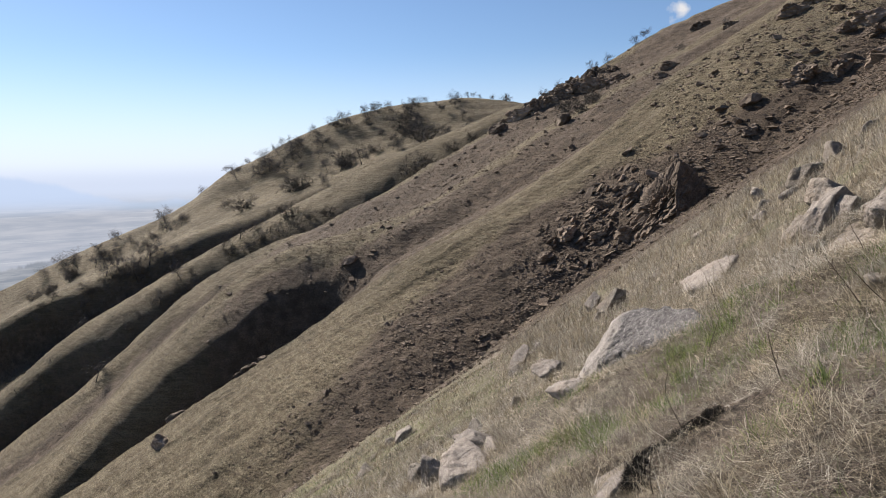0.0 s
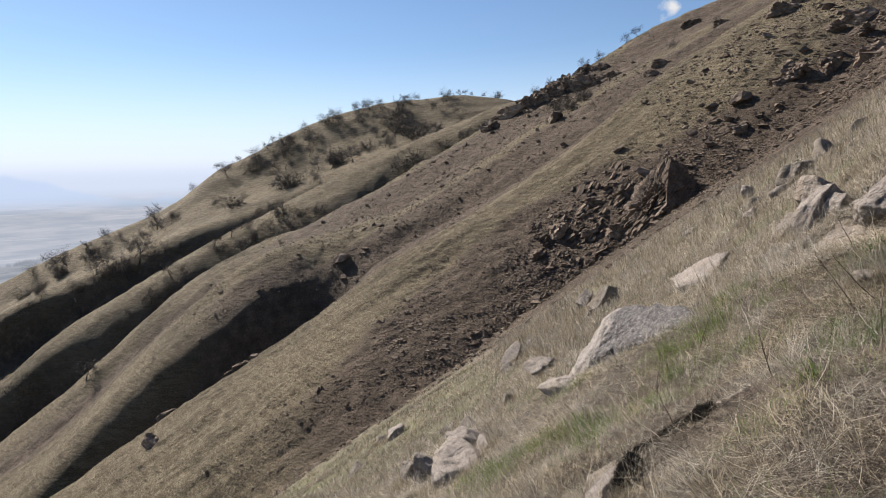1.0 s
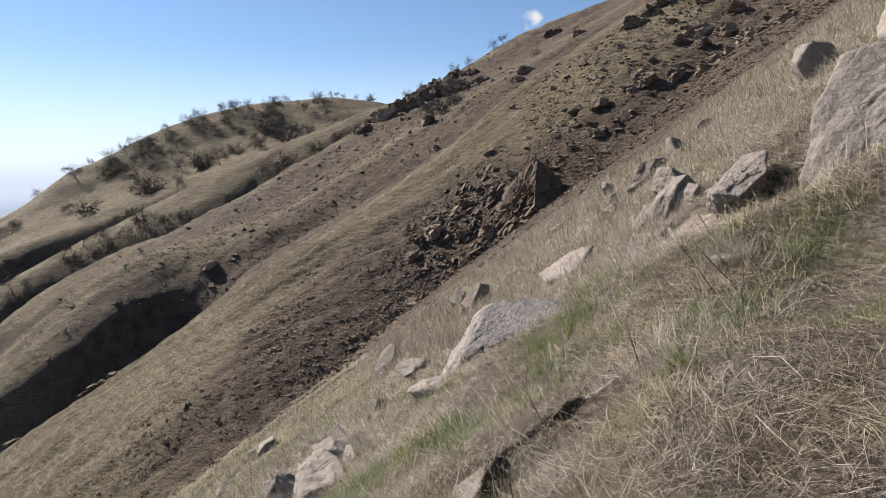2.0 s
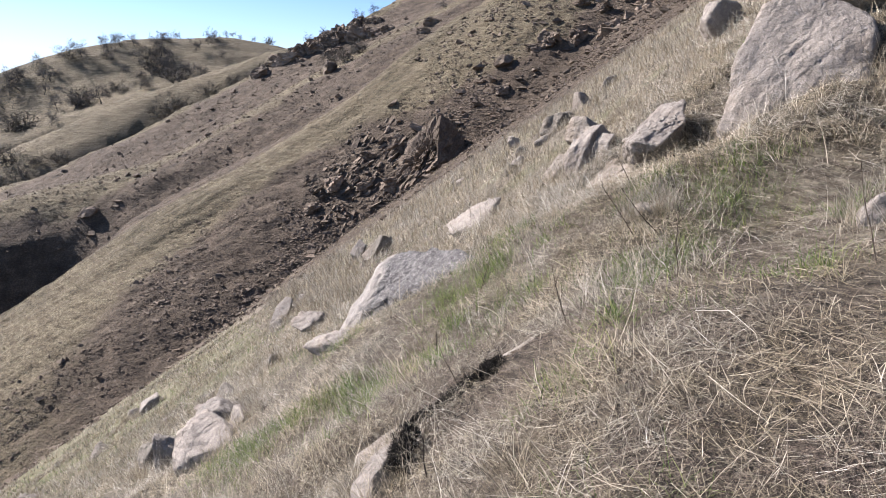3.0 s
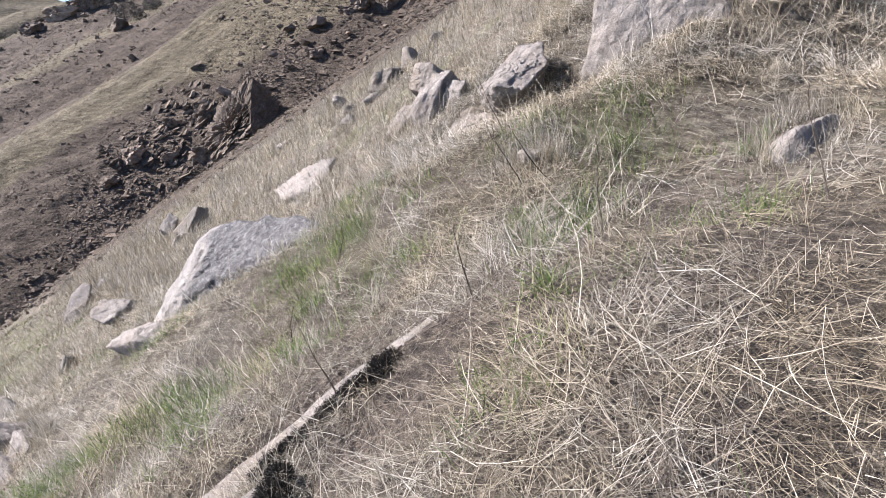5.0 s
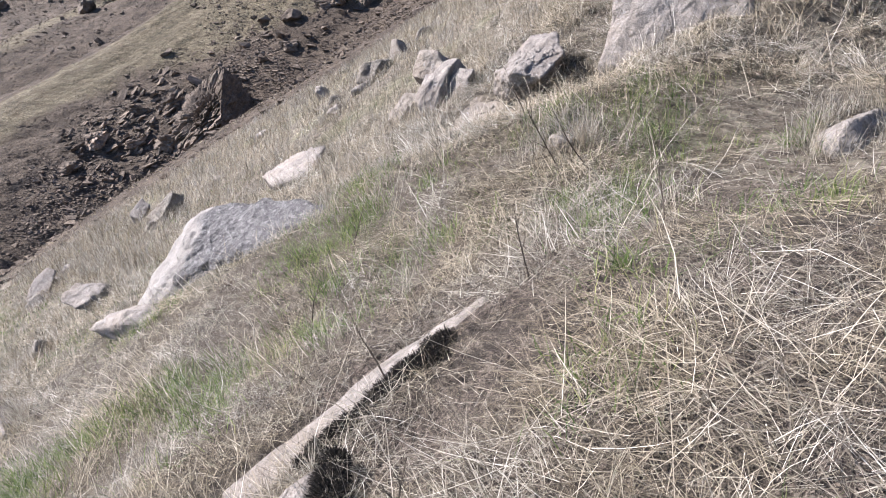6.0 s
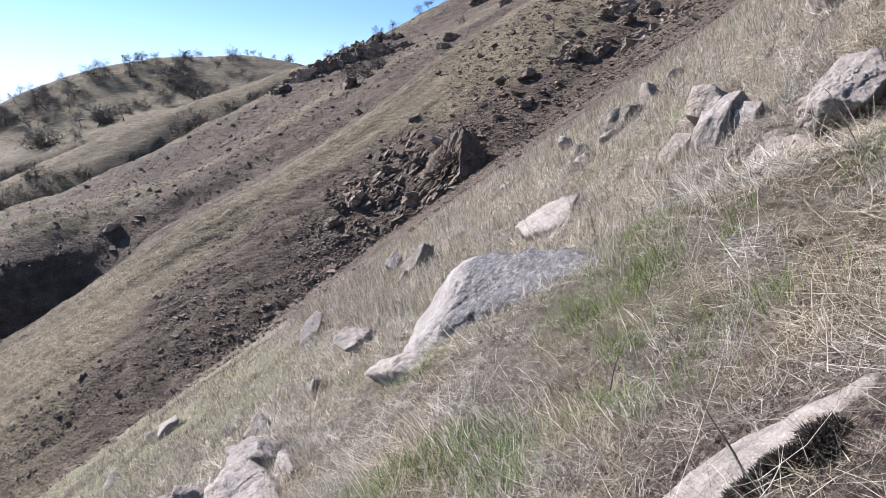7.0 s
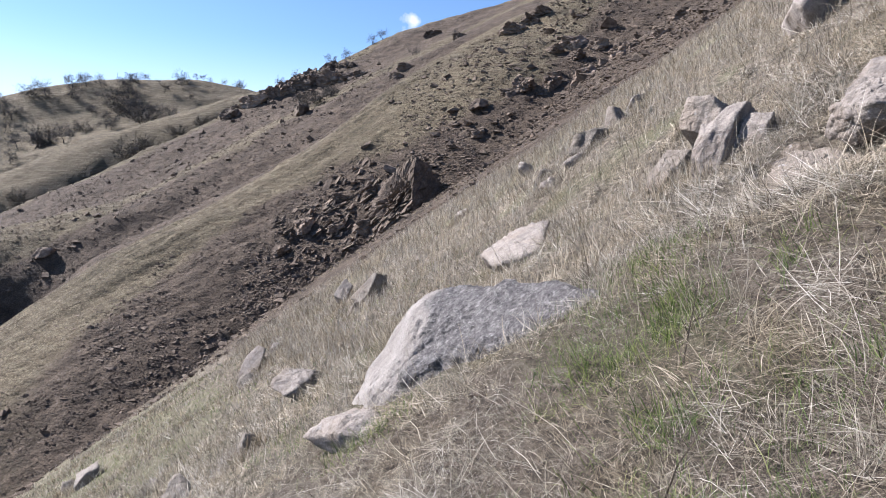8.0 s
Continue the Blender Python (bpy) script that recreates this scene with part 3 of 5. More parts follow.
def shaped_rock(name, corners, material, label, seed, rough=0.05, level=6, round_off=22, category="rock", crack=0.0):
    """A rock with the given corners, weathered."""
    mid, n, d = hull_planes(corners)
    p, faces = cut_ball(n, d, level, round_off)
    size = float(np.median(np.linalg.norm(p, axis=1)))
    p = roughen(p, size, rough, seed)
    if crack:
        p = broken(p, 0.55 * size, crack * size, seed + 400)
    ob = mesh_object(name, p, faces, material, smooth=True)
    ob.location = mid
    return tagged(ob, label, category)


def rock_mesh(seed, level=3, planes=9, rough=0.06, round_off=60):
    rng = np.random.default_rng(seed)
    n = rng.normal(size=(planes, 3))
    n /= np.linalg.norm(n, axis=1)[:, None]
    n = np.vstack([n, np.eye(3), -np.eye(3)])
    p, faces = cut_ball(n, np.r_[rng.uniform(0.62, 1.0, planes), np.ones(6) * 1.02], level, round_off)
    return roughen(p, 1.0, rough, seed), faces


def loose_rock(name, x, y, dims, material, label, seed, turn=(0, 0, 0), sink=0.35, level=5, rough=0.10, lift=0.0):
    p, faces = rock_mesh(seed, level, rough=rough)
    ob = mesh_object(name, p * np.array(dims) * 0.5, faces, material, smooth=True)
    ob.matrix_world = pose(x, y, ground_at(x, y) + dims[2] * (0.28 - sink) + lift, *turn)
    return tagged(ob, label, "rock")


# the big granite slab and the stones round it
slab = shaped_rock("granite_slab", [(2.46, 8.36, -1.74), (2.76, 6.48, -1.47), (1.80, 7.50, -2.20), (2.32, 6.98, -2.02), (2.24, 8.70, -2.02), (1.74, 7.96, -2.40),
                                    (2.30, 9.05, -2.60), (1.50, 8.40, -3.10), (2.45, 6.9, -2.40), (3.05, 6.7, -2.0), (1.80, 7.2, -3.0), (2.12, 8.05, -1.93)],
                   SLAB_STONE, "large lichened granite slab, shade painted into its dark face and sunlight into its pale flank", 3, 0.09, 6, 60, crack=0.05)
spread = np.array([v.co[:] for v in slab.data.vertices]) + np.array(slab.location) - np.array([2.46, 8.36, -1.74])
# sunlight and shade put into the colour: pale sunward of this plane, dark behind
sunlit = slab.data.attributes.new("sunlit", "FLOAT", "POINT")
sunlit.data.foreach_set("value", ease(-0.05, 0.05, spread @ np.array([-0.793, 0.609, 0.0]) + 0.10 * grain3(spread * 4, 9)).astype(np.float32))
loose_rock("flank_stone", 1.56, 7.42, (0.44, 0.68, 0.36), PALE_STONE, "pale worn stone broken off the foot of the slab", 8, (0, 32, 20), 0.46)
loose_rock("stone", 3.1, 10.6, (0.26, 0.24, 0.22), GREY_STONE, "small grey stone half sunk in grass", 9, (0, 25, 60), 0.4, 4)
loose_rock("stone", 2.92, 10.45, (0.22, 0.20, 0.2), GREY_STONE, "small grey stone half sunk in grass", 10, (0, 25, 10), 0.4, 4)
shaped_rock("flat_stone", [(3.81, 10.51, -1.84), (3.65, 9.8, -1.86), (3.83, 9.48, -1.74), (4.08, 9.48, -1.60), (4.78, 10.48, -1.37), (4.7, 10.88, -1.46), (4.25, 10.87, -1.70), (4.3, 10.2, -2.3)],
            PALE_STONE, "pale flat stone lying tilted in the grass", 13, 0.10, 5, 30)
loose_rock("flat_stone", 2.0, 11.4, (0.85, 0.55, 0.40), PALE_STONE, "low flat grey stone bedded in the slope", 14, (0, 26, 15), 0.30)
shaped_rock("stone_shard", [(1.88, 19.48, -5.94), (2.10, 19.69, -5.51), (2.40, 19.65, -5.21), (2.56, 19.41, -5.24), (2.42, 19.23, -5.57), (2.25, 19.15, -5.86), (2.03, 19.20, -6.04), (2.05, 19.86, -6.02), (2.46, 20.00, -5.44), (2.48, 19.67, -5.72), (2.17, 19.64, -6.10), (2.28, 19.56, -6.34)],
            PALE_STONE, "pale upright shard of stone", 17, 0.04, 5, 60)
loose_rock("stone", 2.62, 20.0, (0.42, 0.36, 0.40), GREY_STONE, "dark lump of stone behind a pale shard", 22, (20, 30, 0), 0.25, 4)
loose_rock("broken_stone", 4.40, 16.7, (0.46, 0.40, 0.86), GREY_STONE, "dark broken stone among dry grass", 18, (10, 40, 30), 0.10)
shaped_rock("broken_stone", [(3.70, 16.20, -3.86), (3.83, 16.20, -3.55), (4.01, 16.20, -3.53), (3.97, 16.20, -3.84), (3.82, 16.20, -3.98), (3.84, 16.59, -3.80), (4.09, 16.59, -3.57), (3.93, 16.59, -3.89), (3.92, 16.39, -4.30)],
            GRANITE, "dark broken stone among dry grass", 19, 0.12, 5, 60)
shaped_rock("broken_stone", [(4.22, 19.54, -4.03), (4.59, 19.76, -3.64), (4.73, 19.46, -3.79), (4.42, 19.24, -4.14), (4.37, 20.03, -4.18), (4.78, 19.97, -3.98), (4.54, 19.70, -4.61)],
            PALE_STONE, "pale stone in tall dry grass", 20, 0.08, 5, 40)
shaped_rock("stone", [(-1.65, 19.50, -8.20), (-1.40, 19.50, -7.86), (-1.08, 19.50, -7.77), (-1.20, 19.50, -8.10), (-1.52, 19.50, -8.33), (-1.65, 20.10, -8.11), (-1.18, 20.10, -7.82), (-1.54, 20.10, -8.19), (-1.40, 19.80, -8.70)],
            PALE_STONE, "pale stone at the brow of the grass slope", 21, 0.08, 4, 30)
# the huddle of granite stones below the path
loose_rock("granite_stone", 0.19, 6.95, (0.68, 0.78, 0.68), PALE_STONE, "pale granite stone in a huddle of stones", 23, (5, 32, 20), 0.40)
loose_rock("granite_stone", 0.38, 7.85, (0.62, 0.50, 0.36), PALE_STONE, "pale tilted granite stone in a huddle of stones", 24, (-12, 20, 0), 0.22)
loose_rock("granite_stone", 0.50, 9.9, (0.34, 0.36, 0.36), GREY_STONE, "small grey stone above a huddle of stones", 25, (0, 20, 40), 0.30, 4)
loose_rock("granite_stone", -0.06, 7.85, (0.60, 0.46, 0.40), PALE_STONE, "dull grey stone in a huddle of stones", 26, (0, 36, 70), 0.42)
loose_rock("granite_stone", -0.36, 8.2, (0.40, 0.40, 0.42), GREY_STONE, "dark stone at the side of a huddle of stones", 29, (0, 36, 30), 0.36, 4)
loose_rock("granite_stone", 0.50, 7.15, (0.24, 0.34, 0.30), PALE_STONE, "small grey stone in a huddle of stones", 27, (0, 20, 10), 0.40, 4)
# the ledge of stone with moss along its edge
shaped_rock("stone_ledge", [(1.90, 3.84, -1.32), (1.78, 3.73, -1.38), (1.68, 3.71, -1.45), (1.60, 3.77, -1.48), (1.51, 3.81, -1.55), (1.42, 3.85, -1.61), (1.23, 3.86, -1.76), (1.13, 3.70, -1.80), (0.98, 3.60, -1.89),
                            (1.80, 3.88, -1.40), (1.72, 4.01, -1.54), (1.60, 4.06, -1.63), (1.50, 4.13, -1.71), (1.16, 4.12, -1.95), (0.95, 4.15, -2.05),
                            (1.20, 4.0, -2.3), (1.7, 3.95, -1.85), (0.95, 3.95, -2.4)],
            PALE_STONE, "long pale ledge of stone edged with moss", 31, 0.06, 6, 80)
shaped_rock("ledge_stone", [(0.96, 3.66, -1.76), (1.09, 3.68, -1.71), (0.98, 3.52, -1.77), (0.81, 3.56, -1.86), (0.77, 3.36, -1.92), (0.88, 3.44, -1.77), (0.99, 3.50, -1.84), (0.96, 3.34, -1.97), (0.83, 3.26, -1.89), (0.94, 3.66, -1.77), (0.80, 3.50, -2.30), (1.00, 3.70, -2.10)],
            PALE_STONE, "pale end stone of the ledge", 32, 0.05, 5, 24)
# the perched boulder, the granite under it and the great slab beside it
shaped_rock("perched_boulder", [(4.02, 6.25, -0.40), (4.55, 6.42, -0.04), (4.66, 6.20, 0.00), (4.38, 5.84, -0.22), (4.02, 5.72, -0.42), (3.86, 5.90, -0.41), (4.06, 6.12, -0.63), (4.26, 6.08, -0.57), (4.08, 6.34, -0.58), (4.62, 6.18, -0.45)],
            PALE_STONE, "angular grey boulder perched on granite, dark underneath", 37, 0.05, 6, 120, crack=0.10)
shaped_rock("granite_bed", [(3.88, 6.70, -0.84), (4.14, 6.75, -0.67), (4.22, 6.65, -0.58), (4.16, 6.35, -0.62), (4.20, 6.05, -0.70), (3.91, 5.90, -0.77), (3.66, 6.00, -0.91), (3.66, 6.30, -0.92), (4.15, 6.56, -1.20), (4.34, 6.42, -1.05), (4.25, 6.0, -1.0)],
            GRANITE, "pale granite bed under a perched boulder", 38, 0.07, 6, 30, crack=0.07)
shaped_rock("great_slab", [(4.50, 5.62, -0.33), (4.66, 5.66, 0.38), (5.02, 5.78, 0.87), (5.46, 5.48, 0.93), (5.58, 5.06, 0.73), (5.14, 4.68, 0.06), (4.72, 5.00, -0.30), (5.95, 6.1, 0.3),
                           (4.95, 5.80, -0.83), (5.6, 4.95, -0.50), (5.05, 5.1, -0.83)],
            PALE_STONE, "great rounded granite slab standing out of the slope", 41, 0.06, 6, 34, crack=0.02)
shaped_rock("granite_block", [(5.70, 6.08, 1.06), (6.0, 6.28, 1.48), (6.16, 5.34, 1.36), (5.82, 5.12, 0.90), (5.58, 5.54, 0.94), (6.74, 5.98, 1.26), (6.6, 5.26, 1.57), (6.2, 5.66, 0.62)],
            PALE_STONE, "pale granite block above the great slab", 42, 0.06, 5, 30)
shaped_rock("granite_stone", [(3.40, 3.35, -0.75), (3.55, 3.35, -0.60), (3.95, 3.35, -0.52), (4.25, 3.35, -0.70), (3.90, 3.20, -0.85), (3.55, 3.20, -0.86), (3.75, 3.60, -0.70), (4.24, 3.60, -0.58), (3.90, 3.40, -1.15)],
            PALE_STONE, "pale rounded granite stone in the straw", 43, 0.07, 6, 26)
loose_rock("stone", 2.9, 2.45, (0.26, 0.22, 0.18), GREY_STONE, "small grey stone beside bare soil", 44, (0, 30, 0), 0.4, 4)
loose_rock("stone", 3.12, 4.62, (0.26, 0.2, 0.14), GREY_STONE, "small flat stone in the straw", 45, (0, 30, 50), 0.4, 4)
loose_rock("squat_stone", 4.34, 7.92, (0.36, 0.36, 0.44), GRANITE, "squat grey stone in tall dry grass", 46, (0, 25, 15), 0.22)
loose_rock("leaning_stone", 4.24, 7.36, (0.26, 0.30, 0.72), PALE_STONE, "tall cracked stone leaning on the slope", 47, (-8, 36, 0), 0.06)
loose_rock("leaning_stone", 4.66, 7.74, (0.56, 0.44, 0.42), GRANITE, "blue-grey block of stone above a leaning stone", 53, (0, 26, 20), 0.06)
loose_rock("leaning_stone", 4.40, 7.16, (0.22, 0.28, 0.34), PALE_STONE, "low stone beside a leaning stone", 48, (0, 40, 10), 0.20)
loose_rock("stone", 7.65, 13.75, (0.72, 0.56, 0.62), GREY_STONE, "dark stone under dry grass", 49, (0, 20, 20), 0.16)
loose_rock("stone", 8.35, 14.0, (0.7, 0.5, 0.6), GRANITE, "dark stone under dry grass", 50, (0, 30, 70), 0.3, 4)
shaped_rock("stone", [(9.69, 15.50, 0.54), (9.89, 15.50, 0.94), (10.19, 15.50, 1.05), (10.31, 15.50, 0.89), (10.07, 15.50, 0.56), (10.11, 15.98, 0.68), (10.53, 15.98, 1.01), (10.43, 15.98, 0.69), (10.21, 15.74, 0.20)],
            PALE_STONE, "pale stone near the brow of the slope", 51, 0.08, 4, 30)
shaped_rock("flat_stone", [(6.91, 13.60, -0.68), (7.14, 13.60, -0.48), (7.58, 13.60, -0.36), (7.70, 13.60, -0.46), (7.28, 13.45, -0.68), (7.36, 14.19, -0.61), (7.91, 14.19, -0.36), (7.67, 14.19, -0.55), (7.50, 13.89, -1.00)],
            PALE_STONE, "pale flat stone in dry grass", 52, 0.08, 4, 30)
loose_rock("stone", 8.6, 10.1, (1.5, 1.0, 0.8), PALE_STONE, "large pale stone overgrown with dry grass", 54, (0, 30, 20), 0.35, 5)
loose_rock("stone", 1.07, 9.75, (0.28, 0.26, 0.30), GREY_STONE, "small dark stone in the grass", 55, (0, 20, 40), 0.25, 4)
loose_rock("stone", -3.9, 17.2, (0.42, 0.34, 0.34), GREY_STONE, "small dark stone at the foot of the slope", 56, (0, 30, 0), 0.3, 4)
loose_rock("stone", -3.6, 16.6, (0.30, 0.30, 0.26), PALE_STONE, "small pale stone at the foot of the slope", 57, (0, 30, 30), 0.3, 4)
loose_rock("stone", 8.45, 17.4, (0.55, 0.4, 0.36), PALE_STONE, "pale stone in tall dry grass", 58, (0, 30, 30), 0.3, 4)
loose_rock("stone", 6.5, 13.2, (0.34, 0.3, 0.26), PALE_STONE, "pale stone in tall dry grass", 59, (0, 30, 30), 0.3, 4)
for k, (sx, sy, s) in enumerate([(-1.9, 21.5, 0.5), (-2.3, 20.2, 0.4), (7.2, 14.6, 0.42), (7.5, 19.0, 0.6), (5.1, 11.3, 0.3),
                                 (4.6, 10.7, 0.26), (-2.2, 16.5, 0.5), (0.2, 12.4, 0.28), (2.0, 17.5, 0.5), (3.1, 20.5, 0.5), (5.8, 17.4, 0.4), (-0.6, 14.2, 0.3), (6.4, 9.6, 0.26)]):
    loose_rock("stone", sx, sy, (s, 0.8 * s, 0.62 * s), (GREY_STONE, PALE_STONE)[k % 2], "small stone scattered in the dry grass", 60 + k, (0, 25, 37 * k), 0.38, 4)
NEAR_ROCKS = [o for o in scene.objects if o.get("category") == "rock" and not o.parent]

# ---- far rocks: a set of broken shapes, laid out by place ----
def shard_mesh(seed, points=12):
    """A sharp-edged broken block one metre across."""
    r = np.random.default_rng(seed)
    bm = bmesh.new()
    box = np.array([(i, j, k) for i in (-0.5, 0.5) for j in (-0.5, 0.5) for k in (-0.5, 0.5)])
    chunk = box * r.uniform(0.35, 1.0, (8, 3)) + r.normal(0, 0.10, (8, 3))
    for c in chunk if seed % 2 else np.clip(r.normal(0, 0.42, (points, 3)), -0.5, 0.5):
        bm.verts.new(c)
    out = bmesh.ops.convex_hull(bm, input=bm.verts)
    bmesh.ops.delete(bm, geom=[v for v in bm.verts if not v.link_faces], context="VERTS")
    me = bpy.data.meshes.new("rock")
    bm.to_mesh(me)
    bm.free()
    me.materials.append(DARK_ROCK)
    return me


SHARDS = [shard_mesh(230 + k) for k in range(12)]
BROKEN = []
for k in range(3):
    p, f = rock_mesh(205 + k, 3, planes=8, rough=0.14, round_off=60)
    keep = mesh_object("rock", p * 0.5, f, DARK_ROCK)
    BROKEN.append(keep.data)
    bpy.data.objects.remove(keep)
OUTCROPS = []
for k in range(6):
    p, f = rock_mesh(260 + k, 4, planes=7, rough=0.05, round_off=30)
    keep = mesh_object("outcrop", broken(p * 0.5, 0.30, 0.13, 270 + 5 * k), f, DARK_ROCK)
    OUTCROPS.append(keep.data)
    bpy.data.objects.remove(keep)
rng = np.random.default_rng(5)


def far_rock(name, x, y, dims, label, group, turn=None, sink=0.35):
    """One far rock on a shared mesh; (x, y) on the ground."""
    kinds = OUTCROPS if name in ("outcrop", "crest_rock") else BROKEN if name == "boulder" else SHARDS
    ob = new(name, kinds[int(rng.integers(0, len(kinds)))])
    rot = turn or tuple(rng.uniform(-35, 35, 2)) + (rng.uniform(0, 360),)
    ob.matrix_world = pose(x, y, ground_at(x, y) + dims[2] * (0.5 - sink), *rot) @ Matrix.Diagonal((*dims, 1))
    return tagged(ob, label, "rock", group)


def spur_y(x, run):
    """y of the spot at x on the line that runs parallel to the spurs at the given distance."""
    return run + SKEW * x


# the crag that stands out of the first spur
def build_crag():
    """Bedded rock that stands out of the spur: plates and blocks grown together round an upright core."""
    core = [(30.7, 85.0, 1.2), (29.1, 82.0, -2.3), (28.3, 79.5, -7.6), (33.4, 85.5, -0.6), (34.8, 85.3, -2.6), (34.1, 84.0, -8.0), (29.6, 87.4, 0.2), (27.6, 88.0, -2.6), (26.2, 84.5, -5.6),
            (23.9, 84.5, -9.2), (24.0, 80.5, -11.6), (33.5, 94.0, -1.5), (26.0, 94.0, -6.5), (31.0, 86.0, -16.0)]
    mid, n, d = hull_planes(core)
    r = np.random.default_rng(72)
    p, f = cut_ball(n, d * 0.97, 7, 60)
    # the shaded face that looks up the gully has parted along one joint and is nearly flat
    joint = np.array([0.66, -0.72, 0.20])
    flat = ease(0.72, 0.92, n[np.argmax((p @ n.T) / d, axis=1)] @ joint)[:, None]
    p = roughen(p, 5.0, 0.04, 71)
    p = flat * broken(p, 1.6, 0.22, 73) + (1 - flat) * broken(p, 1.5, 1.15, 73)
    ob = mesh_object("crag", p, f, DARK_ROCK)
    ob.location = mid
    tilt = pose(0, 0, 0, -18, -42, 10)
    count = 0
    while count < 150:
        q = r.uniform(-7, 7, 3)
        if np.all(n @ q < d - 0.25) and np.any(n @ q > d - 0.9) and q @ np.array([0.66, -0.72, 0.2]) < 1.6:
            count += 1
            block = new("block", SHARDS[int(r.integers(0, 12))])
            block.parent = ob
            size = r.uniform(0.25, 0.85) * np.array([1.8, 0.9, 0.42])
            block.matrix_basis = pose(*q) @ pose(0, 0, 0, *r.uniform(-22, 22, 3)) @ tilt @ Matrix.Diagonal((*size, 1))
    return tagged(ob, "dark jagged crag of bedded rock", "rock")


crag = build_crag()
# bedrock that breaks out of the slopes: (x, y), length, depth, height
for ox, oy, ol, od, oh in ((24.6, 86.0, 3.2, 2.4, 2.0), (21.0, 89.0, 2.4, 1.8, 1.2), (17.0, 91.0, 3.2, 2.4, 1.8), (27.0, 92.5, 3.0, 2.2, 1.6), (23.0, 94.5, 2.2, 1.6, 1.2), (14.0, 88.0, 2.6, 1.8, 1.3),
                           (43.5, 187.0, 8.0, 5.0, 5.0), (39.5, 188.5, 6.5, 4.5, 4.4), (47.5, 184.0, 7.0, 5.0, 3.8), (50.0, 181.0, 5.0, 3.6, 2.8), (35.5, 188.0, 6.5, 4.0, 3.6), (31.0, 187.0, 5.5, 4.0, 4.0), (27.5, 188.0, 4.4, 3.2, 3.0), (23.0, 188.5, 8.0, 4.0, 3.6), (17.0, 187.0, 6.0, 3.5, 3.0),
                           (51.9, 94.2, 4.6, 2.8, 2.4), (55.0, 92.6, 3.6, 2.6, 2.6), (49.0, 94.0, 3.4, 2.2, 1.8), (77.0, 199.0, 6.5, 4.0, 3.0), (72.0, 166.0, 3.4, 2.4, 2.0),
                           (63.0, 119.0, 6.0, 3.5, 3.0), (67.5, 121.0, 5.0, 3.5, 3.0), (71.0, 122.0, 5.0, 3.0, 2.6), (65.5, 103.0, 5.0, 3.4, 2.8), (62.0, 102.0, 3.2, 2.2, 2.0), (63.5, 97.8, 3.4, 2.4, 1.8),
                           (53.6, 156.0, 4.6, 2.6, 2.2), (50.0, 152.0, 3.4, 2.2, 1.6), (54.0, 81.5, 4.6, 3.2, 2.6), (41.2, 89.5, 2.6, 2.0, 1.6), (58.5, 80.0, 3.4, 2.6, 2.2), (68.0, 99.0, 3.6, 2.8, 2.2), (58.7, 77.7, 2.6, 2.0, 1.7),
                           (47.0, 58.5, 2.2, 1.6, 1.2), (60.0, 70.0, 3.2, 2.4, 1.8), (70.0, 90.0, 4.4, 3.0, 2.4), (39.0, 76.0, 2.4, 1.6, 1.2)):
    far_rock("outcrop", ox, oy, (ol, od, oh), "dark outcrop of broken bedrock", "outcrops", tuple(rng.uniform(-12, 12, 2)) + (rng.uniform(-25, 40),), 0.42)
for k in range(290):
    u, v = rng.uniform(0, 1) ** 1.15, rng.uniform(-1, 1)
    x = 28.6 - 15.0 * u + 1.0 * v
    s = rng.uniform(0.16, 0.62) * (1.6 - 0.6 * u) + (0.45 if k % 19 == 0 else 0.0)
    run = 79.5 + 3.5 * u + 9.0 * v * (0.45 + 0.4 * u) if k % 4 else 88.0 + 5.0 * v
    ob = far_rock("crag_block", x, spur_y(x, run), (s * 1.9, s * 0.9, s * 0.55), "broken dark block leaning on the crag", "blocks of the crag",
                  (rng.uniform(-28, 20), -44 + rng.uniform(-22, 22), rng.uniform(-35, 45)), 0.26)
far_rock("boulder", 44.0, 94.1, (3.4, 2.2, 2.0), "dark boulder on the upper spur", "boulders", None, 0.25)
far_rock("boulder", 29.1, 156.0, (4.8, 3.6, 3.6), "big dark boulder below the far crags", "boulders", None, 0.3)
far_rock("boulder", -18.9, 131.3, (3.4, 2.2, 2.0), "large lone boulder on the bare slope", "boulders", (0, -30, 0), 0.25)
far_rock("boulder", -37.8, 83.0, (1.9, 1.6, 2.1), "dark boulder on the grassy spur", "boulders", None, 0.25)
for bx, by, bs in ((-39.5, 92.5, 2.0), (-30.6, 94.5, 1.3), (-29.8, 95.2, 1.6), (-28.6, 95.2, 1.2), (-27.3, 95.8, 1.0)):
    far_rock("boulder", bx, by, (bs * 1.4, bs, bs * 0.7), "grey boulder on the crest of the spur", "boulders", None, 0.3)
# scree below and beside the crag
for k in range(290):
    u = rng.uniform(0, 1) ** 1.15
    x = 36 - 40 * u + rng.normal(0, 2.0)
    s = 0.26 + rng.exponential(0.28) * (1.2 - 0.8 * u)
    far_rock("scree_stone", x, spur_y(x, min(77 - 3 * u + rng.normal(0, 4.0), 92)), (s * 1.4, s, s * 0.55), "broken brown stone lying on the bare slope", "scree", None, 0.5)
